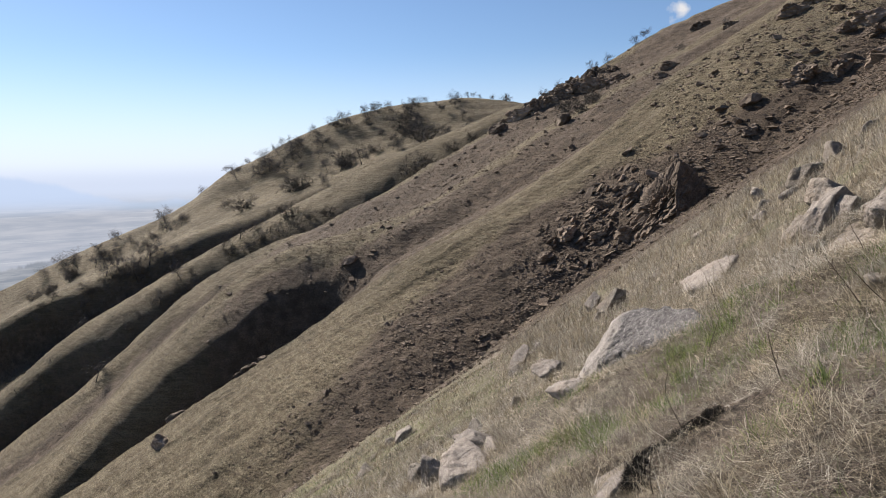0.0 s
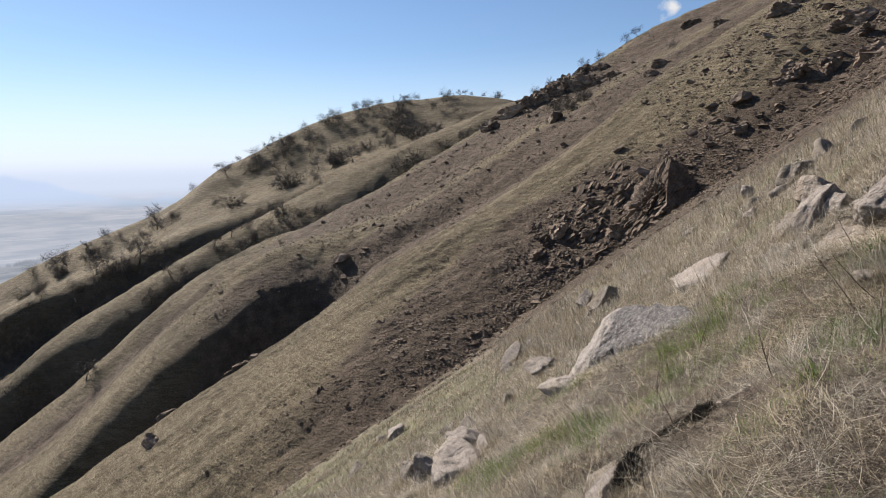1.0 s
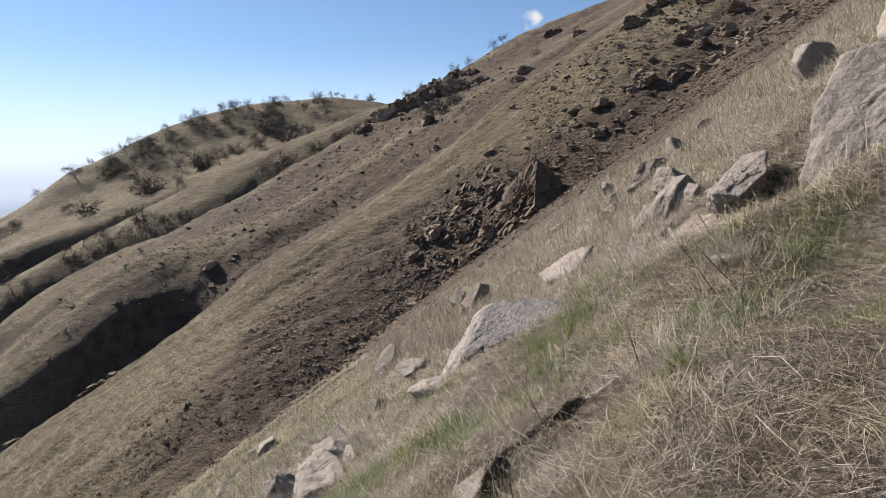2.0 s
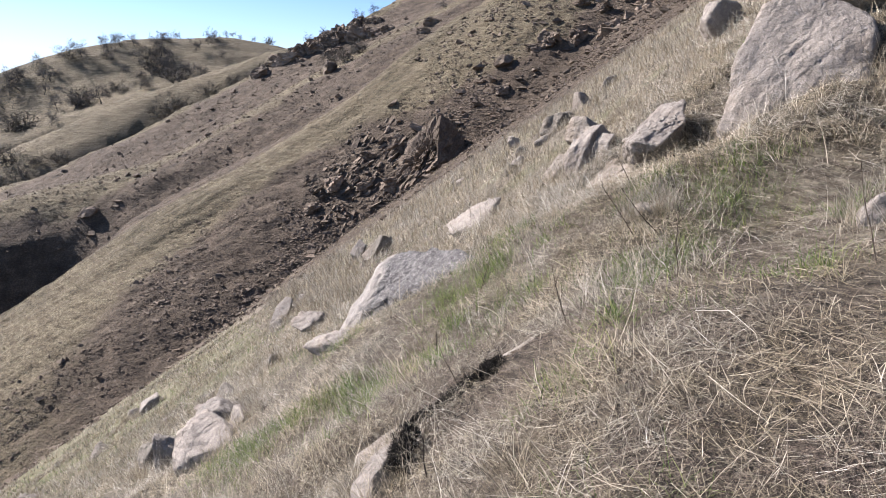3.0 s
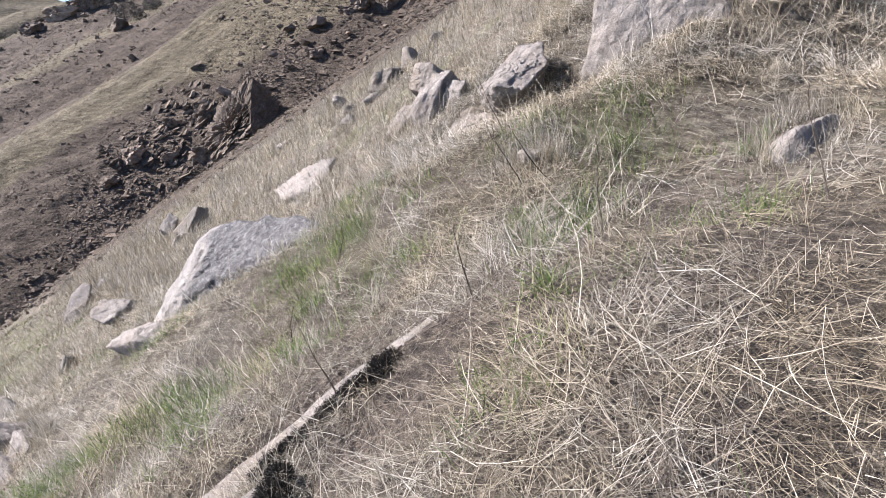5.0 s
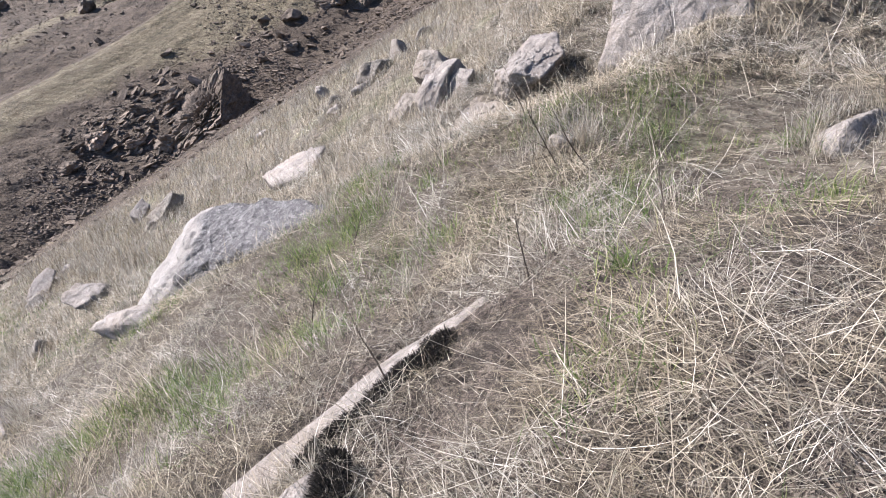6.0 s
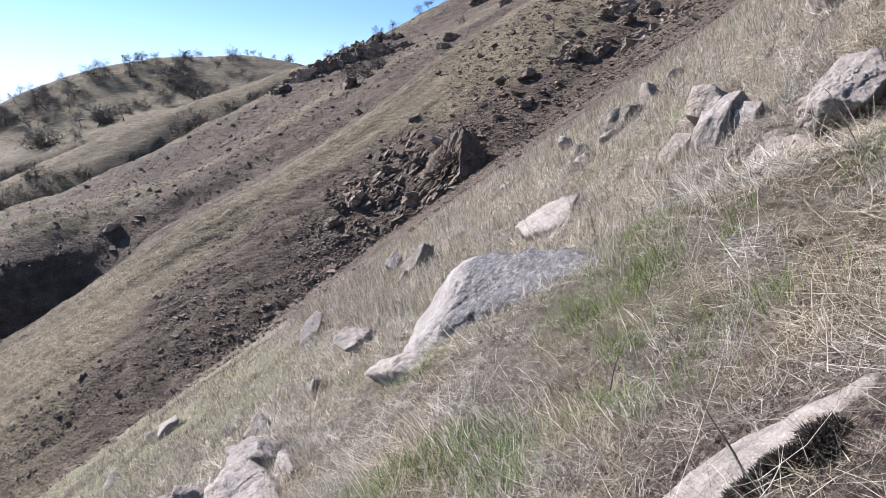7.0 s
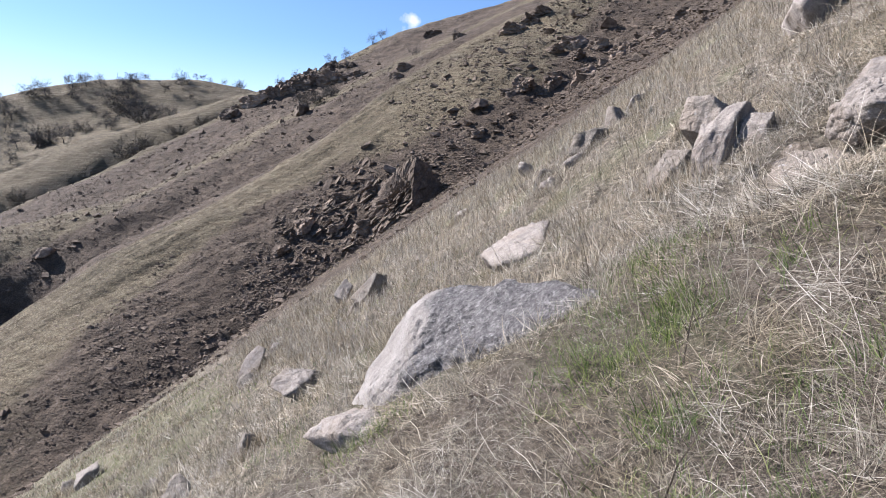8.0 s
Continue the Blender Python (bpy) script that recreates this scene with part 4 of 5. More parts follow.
for k in range(290):
    x = rng.uniform(37, 78)
    s = 0.2 + rng.exponential(0.26 if x < 54 else 0.42)
    shelf = (66 if x < 50 else 40) + 4.2 * rng.integers(0, 8 if x < 50 else 14) + 0.25 * (x - 40) + rng.normal(0, 1.0)
    far_rock("hill_rock", x, spur_y(x, min(shelf, 100)), (s * 1.5, s, s * 0.75), "dark rock on the upper slope", "rocks of the upper slope")
# rocks strewn over the second spur, and the crags on its crest
for k in range(120):
    x = rng.uniform(-20, 50)
    s = min(0.3 + rng.exponential(0.36), 1.2)
    far_rock("slope_rock", x, spur_y(x, rng.uniform(128, 182)), (s * 1.4, s, s * 0.8), "weathered rock strewn on the second spur", "rocks of the second spur")
for k in range(140):
    u = rng.uniform(0, 1)
    x = 17 + 33 * u + rng.normal(0, 1.2)
    s = rng.uniform(0.5, 1.8) * (0.7 + 0.5 * u)
    far_rock("crest_rock", x, spur_y(x, 189.5 - 8 * rng.uniform(0, 1) ** 1.5 - 14 * max(0, u - 0.35) * rng.uniform(0, 1)), (s * 1.5, s, s * 0.85), "dark rock of the crags on the crest",
             "crags on the crest", None, 0.22)


def stone_chips(name, count, where, sizes, label, seed, material=DARK_ROCK):
    """Stones too small to count, in one mesh."""
    r = np.random.default_rng(seed)
    d = np.array([(1, 0, 0), (-1, 0, 0), (0, 1, 0), (0, -1, 0), (0, 0, 1), (0, 0, -1)], float)
    f = np.array([(0, 2, 4), (2, 1, 4), (1, 3, 4), (3, 0, 4), (2, 0, 5), (1, 2, 5), (3, 1, 5), (0, 3, 5)])
    x, y = where(r, count)
    z = height(x, y)[0]
    s = sizes[0] + r.exponential(sizes[1], count)
    jit = r.normal(0, 0.28, (count, len(d), 3))
    flat = np.stack([s * r.uniform(0.9, 1.5, count), s * r.uniform(0.7, 1.1, count), s * r.uniform(0.45, 0.8, count)], 1)
    v = (d[None] + jit) * flat[:, None] * 0.55 + np.stack([x, y, z], 1)[:, None]
    faces = (f[None] + (np.arange(count) * len(d))[:, None, None]).reshape(-1, 3)
    return tagged(mesh_object(name, v.reshape(-1, 3), faces, material), label, "stones", kind="stuff")


def strip(x0, x1, a, b):
    def where(r, n):
        x = r.uniform(x0, x1, n)
        return x, r.uniform(a, b, n) + SKEW * x
    return where


def bare_face(r, n):
    """Spots all over the bare face of the first spur."""
    x, run = r.uniform(-32, 62, 6 * n), r.uniform(30, 96, 6 * n)
    keep = (run < bare_line(x) + r.normal(0, 3, 6 * n)) & (fbm(x / 6, run / 3, 3, 89) > r.uniform(-0.5, 0.3, 6 * n))
    x, run = np.resize(x[keep], n), np.resize(run[keep], n)
    return x, run + SKEW * x


def scree_fan(r, n):
    x = r.uniform(-22, 40, 4 * n)
    run = np.clip(74 + r.normal(0, 7, 4 * n), 50, 92)
    keep = fbm(x / 5, run / 9, 3, 87) + 0.012 * (x - 10) > r.uniform(-0.25, 0.45, 4 * n)
    x, run = x[keep][:n], run[keep][:n]
    x, run = np.resize(x, n), np.resize(run, n)
    return x, run + SKEW * x


stone_chips("scree", 15000, scree_fan, (0.05, 0.12), "fine broken scree on the bare brown slope", 81)
stone_chips("rubble", 11000, strip(36, 90, 34, 103), (0.08, 0.16), "rubble on the upper slope", 82)
stone_chips("rubble", 2600, strip(-55, 60, 115, 188), (0.12, 0.18), "stones strewn over the second spur", 83)
stone_chips("gravel", 9000, lambda r, n: (r.uniform(-0.5, 4.5, n), 1.2 + 6.5 * r.uniform(0, 1, n) ** 1.3), (0.004, 0.007), "gravel in the bare soil between the straw", 84)
stone_chips("clods", 30000, bare_face, (0.06, 0.075), "clods of brown soil on the bare slope", 85, CLOD)
stone_chips("rubble", 5000, bare_face, (0.08, 0.11), "broken stones lying on the bare slope", 90)
stone_chips("clods", 6000, strip(-35, 50, 125, 180), (0.10, 0.12), "clods of brown soil on the second spur", 86, CLOD)


# ---- bare oaks and brush ----
def tubes(segments, sides):
    """Tapered tubes: rows of (start, end, radius at start, radius at end)."""
    a, b = np.array([s[0] for s in segments]), np.array([s[1] for s in segments])
    ra, rb = np.array([s[2] for s in segments]), np.array([s[3] for s in segments])
    d = b - a
    d = d / np.maximum(np.linalg.norm(d, axis=1), 1e-6)[:, None]
    u = np.cross(d, np.where(np.abs(d[:, 2:]) > 0.9, np.array([[1.0, 0, 0]]), np.array([[0, 0, 1.0]])))
    u = u / np.linalg.norm(u, axis=1)[:, None]
    w = np.cross(d, u)
    t = np.arange(sides) * 2 * np.pi / sides
    ring = np.cos(t)[None, :, None] * u[:, None] + np.sin(t)[None, :, None] * w[:, None]
    v = np.concatenate([a[:, None] + ring * ra[:, None, None], b[:, None] + ring * rb[:, None, None]], 1)
    k = np.arange(sides)
    f = np.stack([k, (k + 1) % sides, (k + 1) % sides + sides, k + sides], 1)
    faces = f[None] + (np.arange(len(a)) * 2 * sides)[:, None, None]
    return v.reshape(-1, 3), faces.reshape(-1, 4)


def strips(segments, seed):
    """Flat tapered twigs, one face each, turned every way."""
    a, b = np.array([s[0] for s in segments]), np.array([s[1] for s in segments])
    ra, rb = np.array([s[2] for s in segments]), np.array([s[3] for s in segments])
    w = np.cross(b - a, np.random.default_rng(seed).normal(0, 1, a.shape))
    w = w / np.maximum(np.linalg.norm(w, axis=1), 1e-6)[:, None]
    v = np.stack([a - w * ra[:, None], a + w * ra[:, None], b + w * rb[:, None], b - w * rb[:, None]], 1)
    return v.reshape(-1, 3), np.arange(4 * len(a)).reshape(-1, 4)


def bare_oak(seed, spread=0.62, dense=1.0):
    """A leafless oak one metre high: trunk and limbs, and a rounded crown of fine twigs."""
    r = np.random.default_rng(seed)
    wood, fine = [], []

    def grow(p, d, length, radius, depth):
        bits = 3 if depth < 3 else 2
        for k in range(bits):
            d = d + r.normal(0, 0.22, 3) + np.array([0, 0, 0.03])
            d /= np.linalg.norm(d)
            q = p + d * length / bits
            out = radius * (1 - 0.25 * (k + 1) / bits)
            (wood if depth < 3 else fine).append((p, q, radius, out))
            p, radius = q, out
            if 1 <= depth < 4:
                side = d * 0.8 + r.normal(0, 0.8, 3)
                grow(p, side / np.linalg.norm(side), length * r.uniform(0.5, 0.75), radius * 0.55, depth + 1)
        if depth < 4:
            for _ in range(2 if depth else int(5 * dense)):
                side = d * 0.6 + r.normal(0, spread + 0.12, 3) + np.array([0, 0, 0.06])
                grow(p, side / np.linalg.norm(side), length * r.uniform(0.6, 0.9), radius * 0.62, depth + 1)

    grow(np.array([0, 0, -0.05]), np.array([r.normal(0, 0.15), r.normal(0, 0.15), 1.0]), 0.24, 0.026, 0)
    ends = np.array([s[1] for s in fine])
    top = float(np.percentile(ends[:, 2], 99.5))
    root = new("bare_oak")
    rows = [(a / top, b / top, max(ra, 0.0052), max(rb, 0.0044)) for a, b, ra, rb in wood]
    v, f = tubes(rows, 4)
    mesh_object("trunk", v, f, BARK, root)
    rows = [(a / top, b / top + r.normal(0, 0.012, 3), 0.0048, 0.0034) for a, b, ra, rb in fine]
    v, f = strips(rows, seed)
    mesh_object("crown", v, f, TWIGS, root)
    return tagged(root, "leafless grey oak on the dry hillside", "tree", "bare oaks")


def bush(seed):
    """A low dark bush one metre high, of many short twigs and clumps."""
    r = np.random.default_rng(seed)
    rows = []
    for _ in range(13):
        q, lean = r.uniform(0, 6.3), r.uniform(0.1, 1.0)
        d = np.array([math.cos(q) * lean, math.sin(q) * lean, 1.0])
        p = np.array([0.12 * math.cos(q), 0.12 * math.sin(q), -0.06])
        for _ in range(4):
            d = d / np.linalg.norm(d) + r.normal(0, 0.22, 3)
            e = p + d / np.linalg.norm(d) * 0.21
            rows.append((p, e, 0.012, 0.009))
            for _ in range(4):
                f = d + r.normal(0, 0.7, 3)
                t = e + f / np.linalg.norm(f) * r.uniform(0.10, 0.26)
                rows.append((e, t, 0.007, 0.005))
                for _ in range(3):
                    g = f + r.normal(0, 0.9, 3)
                    rows.append((t, t + g / np.linalg.norm(g) * r.uniform(0.06, 0.16), 0.0055, 0.004))
            p = e
    v, f = strips(rows, seed)
    root = new("bush")
    mesh_object("twig_frame", v, f, BRUSH, root)
    leaves = 150
    p = r.normal(0, 1, (leaves, 3))
    p = p / np.linalg.norm(p, axis=1)[:, None] * r.uniform(0.3, 0.75, leaves)[:, None] * np.array([0.85, 0.85, 0.85])
    p[:, 2] = np.abs(p[:, 2]) * 1.2
    e1, e2 = r.normal(0, 0.035, (leaves, 3)), r.normal(0, 0.035, (leaves, 3))
    v = np.stack([p - e1, p + e2, p + e1, p - e2], 1).reshape(-1, 3)
    mesh_object("foliage", v, np.arange(leaves * 4).reshape(-1, 4), BRUSH, root)
    return tagged(root, "low dark leafless bush in a fold of the hill", "bush", "bushes")


OAKS = [bare_oak(300 + k, 0.55 + 0.06 * k, (1.0, 1.25, 0.8, 1.0, 1.3)[k]) for k in range(5)]
BUSHES = [bush(320 + k) for k in range(3)]
used = set()


def plant(kinds, x, y, h, wide=1.0):
    k = int(rng.integers(0, len(kinds)))
    m = pose(x, y, ground_at(x, y), rng.uniform(-4, 4), rng.uniform(-4, 4), rng.uniform(0, 360))
    first = kinds[k]
    if first.name not in used:
        used.add(first.name)
        ob = first
    else:
        ob = copy_thing(first, Matrix())
    ob.matrix_basis = m @ Matrix.Diagonal((h * wide, h * wide, h, 1))
    return ob


BY_THE_GULLY = [(-111.4, 247.1, 15), (-130.7, 310.3, 12.2), (-128.5, 248.6, 14), (-114.5, 243.7, 11.7), (-166.5, 296.8, 14), (-183.4, 309.1, 8), (-123.6, 248.5, 9.6),
                (-121.1, 333, 5.8), (-183.2, 298.5, 8), (-86.4, 213.5, 9), (-82.7, 150.8, 8), (-74.1, 220.2, 9), (-69.1, 223.2, 8), (-67.2, 227.1, 8)]
FAR_SLOPE = [(-100.2, 324, 12), (-88.4, 333.9, 10.4), (-93.3, 323.8, 12), (-74.5, 332.9, 14), (-82.8, 347, 6), (-65.2, 342.9, 9), (-53.7, 356, 7.2), (-48, 345.2, 11),
             (-41.7, 362, 6.5), (-35.2, 363, 7.5), (-37.9, 345.5, 8.4), (-16, 356.2, 9.2), (-15, 345.6, 9), (0.5, 352.7, 7.3), (6.8, 360.1, 6.8), (-69.1, 329, 11.6),
             (-58.2, 332.2, 11.6), (-84, 325.2, 11.6), (-26.1, 344.3, 7.1), (-49.7, 275.3, 8.2)]
SKYLINE = [(-14.1, 374, 5.2), (-6.1, 377, 6.2), (-2.3, 365.3, 4), (16.4, 385.5, 5.4), (20.3, 387, 5.4), (23.6, 388, 4.6), (29.5, 390, 5.4), (29.9, 198.5, 5.2), (36.3, 201, 3.8),
           (46.9, 205.6, 5.4), (52.1, 207.3, 4.2), (62.1, 211.7, 4.4), (65.2, 211, 4.8), (62.8, 176.4, 4.2), (73.2, 171.6, 3.6), (12, 347, 5.5), (-101, 344, 6), (-110, 341, 6)]
for group_of in (BY_THE_GULLY, FAR_SLOPE, SKYLINE):
    for tx, ty, th in group_of:
        plant(OAKS, tx, ty, th * (0.66 if group_of is SKYLINE and ty > 330 else 0.72), rng.uniform(0.85, 1.2))
for tx, ty, th in [(-7.1, 234.7, 7), (-3.5, 233.5, 5), (4.2, 239.5, 4.5), (11.6, 243.4, 4), (-11.1, 233.3, 6), (-52.1, 223.6, 6), (-43.9, 219.1, 4), (-38.2, 219.3, 4), (39, 391, 5),
                   (33.3, 176.8, 4.4), (33.7, 160, 3.6), (37, 163, 3.4), (31, 165, 3.2), (39, 172, 3.2)]:
    plant(BUSHES, tx, ty, th, rng.uniform(0.8, 1.15))
# trees and brush that gather in the folds of the further spurs
placed = 0
for _ in range(4000):
    if placed >= 120:
        break
    x = rng.uniform(-215, -5)
    y = rng.uniform(196, 378) + SKEW * x
    spot = height(np.array([x]), np.array([y]))[1][0]
    thick = float(fbm(np.array([x / 40]), np.array([y / 40]), 2, 91)[0])
    if spot > 0.45 and thick + 0.8 * spot > 0.62 and -0.72 < x / y < -0.02:
        placed += 1
        if placed % 3:
            plant(OAKS, x, y, rng.uniform(3.4, 6.5), rng.uniform(0.85, 1.15))
        else:
            plant(BUSHES, x, y, rng.uniform(2.5, 5), rng.uniform(0.8, 1.2))
def build_scrub():
    """Dense low scrub, bare and dark, that fills the folds between the further spurs."""
    r = np.random.default_rng(27)
    n = 16000
    x, run = r.uniform(-215, -45, n), r.uniform(194, 300, n)
    y = run + SKEW * x
    z, low = height(x, y)
    keep = (low + 0.3 * fbm(x / 18, y / 18, 3, 93) > r.uniform(0.5, 0.9, n)) & (x > -0.75 * y)
    p = np.repeat(np.stack([x, y, z], 1)[keep], 12, 0)
    p = p + r.normal(0, 0.5, p.shape) * np.array([1, 1, 0])
    q = p + r.normal(0, 0.5, p.shape) + np.array([0, 0, 1.0]) * r.uniform(0.4, 1.9, len(p))[:, None]
    w = np.cross(q - p, r.normal(0, 1, p.shape))
    w *= (r.uniform(0.03, 0.07, len(p)) / np.linalg.norm(w, axis=1))[:, None]
    v = np.stack([p - w, p + w, q + 0.6 * w, q - 0.6 * w], 1).reshape(-1, 3)
    return tagged(mesh_object("scrub", v, np.arange(len(v)).reshape(-1, 4), BRUSH), "dense dark leafless scrub in the folds of the hills", "scrub", kind="stuff")


build_scrub()
# the wood on the shaded shoulder of the furthest hill
for _ in range(46):
    x = rng.uniform(-100, 15)
    plant(OAKS if rng.uniform() < 0.8 else BUSHES, x, 306 + 66 * rng.uniform(0, 1) ** 1.6 + 0.35 * x, rng.uniform(4, 8.5), rng.uniform(0.95, 1.35))


# ---- grass and straw on the near slope ----
from mathutils.bvhtree import BVHTree


def stones_cover():
    verts, faces, base = [], [], 0
    for ob in NEAR_ROCKS:
        m = ob.matrix_basis
        verts += [m @ v.co for v in ob.data.vertices]
        faces += [[base + k for k in f.vertices] for f in ob.data.polygons]
        base = len(verts)
    return BVHTree.FromPolygons(verts, faces)


COVER = stones_cover()


def open_ground(x, y, z):
    """Whether no stone lies over the spot."""
    return np.array([COVER.ray_cast(Vector((a, b, c + 3)), Vector((0, 0, -1)), 3.02)[0] is None for a, b, c in zip(x, y, z)])


def spots(r, count, near, far):
    """Spots on the slope, thinning out with distance from the path."""
    a = np.radians(r.uniform(-50, 88, count))
    d = (math.sqrt(near) + (math.sqrt(far) - math.sqrt(near)) * r.uniform(0, 1, count)) ** 2
    u = r.uniform(0, 1, count)
    x, y = 0.2 + 0.4 * u + d * np.sin(a), 0.6 + 4.0 * u + d * np.cos(a)
    return x, y, height(x, y)[0], from_path(x, y)


def upper_spots(r, count):
    """Spots spread over the slope that rises beside the path."""
    x, y = 3.1 + 5.5 * r.uniform(0, 1, count) ** 1.1 + r.normal(0, 0.55, count), 5.2 + r.normal(0, 2.6, count)
    return x, y, height(x, y)[0], from_path(x, y)


def both_spots(r, count, near, far, more):
    return [np.concatenate(pair) for pair in zip(spots(r, count, near, far), upper_spots(r, more))]


def from_path(x, y):
    """Distance from the line that the path follows."""
    return np.hypot(x - 0.25, y - np.clip(y, 0.0, 3.3))


def blades(name, roots, ahead, up, length, width, lean, curl, bits, material, label, category="grass"):
    """Blades of grass in one mesh. ahead, up: unit vectors; lean, curl: radians from up, at the root and over the length."""
    n = len(roots)
    side = np.cross(ahead, up)
    side /= np.linalg.norm(side, axis=1)[:, None]
    bend = np.random.default_rng(n).normal(0, 0.45, n)
    p, rows = roots.copy(), []
    for k in range(bits + 1):
        s = k / bits
        w = width * (1 - 0.75 * s * s)
        rows += [p - side * (w / 2)[:, None], p + side * (w / 2)[:, None]]
        q = lean + curl * (s + 0.5 / bits)
        b = bend * s
        onward = np.cos(b)[:, None] * ahead + np.sin(b)[:, None] * side
        p = p + (length / bits)[:, None] * (np.sin(q)[:, None] * onward + np.cos(q)[:, None] * up)
    v = np.stack(rows, 1).reshape(-1, 3)
    k = np.arange(bits)
    f = np.stack([2 * k, 2 * k + 1, 2 * k + 3, 2 * k + 2], 1)
    faces = f[None] + (np.arange(n) * 2 * (bits + 1))[:, None, None]
    return tagged(mesh_object(name, v, faces.reshape(-1, 4), material), label, category, kind="stuff")


def lying(r, x, y, heading):
    """Axes on the slope for things that lie: along it, and its normal."""
    up = np.stack([-0.652 + 0 * x, 0.27 + 0 * x, 1 + 0 * x], 1)
    up += r.normal(0, 0.10, up.shape)
    up /= np.linalg.norm(up, axis=1)[:, None]
    flat = np.stack([np.cos(heading), np.sin(heading), 0 * heading], 1)
    ahead = flat - (flat * up).sum(1)[:, None] * up
    return ahead / np.linalg.norm(ahead, axis=1)[:, None], up


def green_at(x, y):
    g = fbm(x / 1.1, y / 1.1, 3, 71) + 0.35 * fbm(x / 5, y / 5, 2, 73) + 0.75 * fbm(x / 0.32, y / 0.32, 2, 76) - 0.20
    for gx, gy, s in ((0.70, 5.5, 0.26), (1.14, 5.4, 0.22), (1.50, 7.2, 0.22), (1.30, 4.95, 0.24), (2.45, 5.8, 0.28), (2.15, 5.8, 0.2), (2.7, 4.0, 0.22), (4.0, 4.6, 0.35), (3.44, 4.2, 0.3),
                      (1.53, 3.05, 0.14), (3.4, 5.1, 0.25), (2.9, 6.4, 0.3), (0.45, 5.9, 0.25), (2.05, 4.7, 0.2)):
        g = g + 1.15 * np.exp(-((x - gx) ** 2 + (y - gy) ** 2) / (2 * s * s))
    return g - 0.12 * ease(2.6, 3.4, x)


def bare_at(x, y):
    b = fbm(x / 0.9, y / 0.9, 3, 77)
    for gx, gy, s in ((1.50, 3.44, 0.19), (1.2, 3.42, 0.15), (1.68, 3.56, 0.10), (0.85, 3.30, 0.18), (2.35, 2.2, 0.2), (2.75, 2.75, 0.22), (2.1, 6.1, 0.22), (2.0, 6.65, 0.22), (2.35, 6.35, 0.18), (1.9, 3.1, 0.14)):
        b = b + 0.8 * np.exp(-((x - gx) ** 2 + (y - gy) ** 2) / (2 * s * s))
    return b


def clump_at(x, y):
    """Where straw lies thick and where it lets the soil through."""
    return fbm(x / 0.42, y / 0.42, 3, 82)


def combed(x, y):
    """The way in which straw is laid, which turns from spot to spot."""
    return 2.2 * fbm(x / 1.6, y / 1.6, 2, 79) + 2.5


def build_straw():
    r = np.random.default_rng(11)
    x, y, z, d = both_spots(r, 110000, 0.6, 16, 42000)
    keep = open_ground(x, y, z) & (r.uniform(-0.6, 0.6, len(x)) > bare_at(x, y) - 0.1) & (clump_at(x, y) > r.uniform(-0.55, 0.32, len(x)))
    x, y, z, d = x[keep], y[keep], z[keep], d[keep]
    heading = combed(x, y) + r.normal(0, 1.0, len(x)) + np.pi * r.integers(0, 2, len(x))
    ahead, up = lying(r, x, y, heading)
    length = np.clip(r.lognormal(-1.8, 0.55, len(x)), 0.05, 0.6)
    width = np.maximum(r.uniform(0.0010, 0.0030, len(x)), d * r.uniform(0.0005, 0.0011, len(x)))
    roots = np.stack([x, y, z + r.uniform(0.0, 0.05, len(x))], 1)
    blades("straw", roots, ahead, up, length, width, r.uniform(1.05, 1.6, len(x)), r.normal(0.1, 0.6, len(x)), 3, STRAW,
           "matted pale dry straw lying over the slope")


def build_litter():
    """Short broken bits of straw that lie in the soil, old grey ones below and pale ones over them."""
    for seed, count, mat, lift, label in ((13, 90000, STRAW, 0.03, "broken bits of straw littering the soil"), (21, 190000, UNDER, 0.022, "old grey straw rotting into the soil")):
        r = np.random.default_rng(seed)
        x, y, z, d = spots(r, count, 0.6, 7.0)
        keep = open_ground(x, y, z) & (r.uniform(-0.4, 1.3, len(x)) > bare_at(x, y) - 0.15)
        x, y, z, d = x[keep], y[keep], z[keep], d[keep]
        ahead, up = lying(r, x, y, combed(x, y) + r.normal(0, 1.2, len(x)))
        length = np.clip(r.lognormal(-2.4, 0.5, len(x)), 0.02, 0.30)
        width = np.maximum(r.uniform(0.0008, 0.0022, len(x)), d * 0.0005)
        blades("straw_litter", np.stack([x, y, z + r.uniform(0, lift, len(x))], 1), ahead, up, length, width, r.uniform(1.1, 1.7, len(x)), r.uniform(-0.2, 0.3, len(x)), 1, mat, label)


def build_low_grass():
    """Fine low growth, half dead, that covers most of the soil."""
    r = np.random.default_rng(17)
    x, y, z, d = both_spots(r, 110000, 0.7, 14, 24000)
    keep = open_ground(x, y, z) & (r.uniform(-0.45, 0.8, len(x)) > bare_at(x, y) - 0.05)
    x, y, z, d = x[keep], y[keep], z[keep], d[keep]
    ahead, up = lying(r, x, y, combed(x, y) + r.normal(0, 1.1, len(x)))
    length = np.clip(r.lognormal(-2.35, 0.4, len(x)), 0.04, 0.25)
    width = np.maximum(r.uniform(0.0011, 0.0024, len(x)), d * 0.0006)
    blades("low_grass", np.stack([x, y, z - 0.005], 1), ahead, up, length, width, r.uniform(0.7, 1.5, len(x)), r.uniform(-0.1, 0.7, len(x)), 2, UNDER,
           "fine low half-dead grass over the soil")


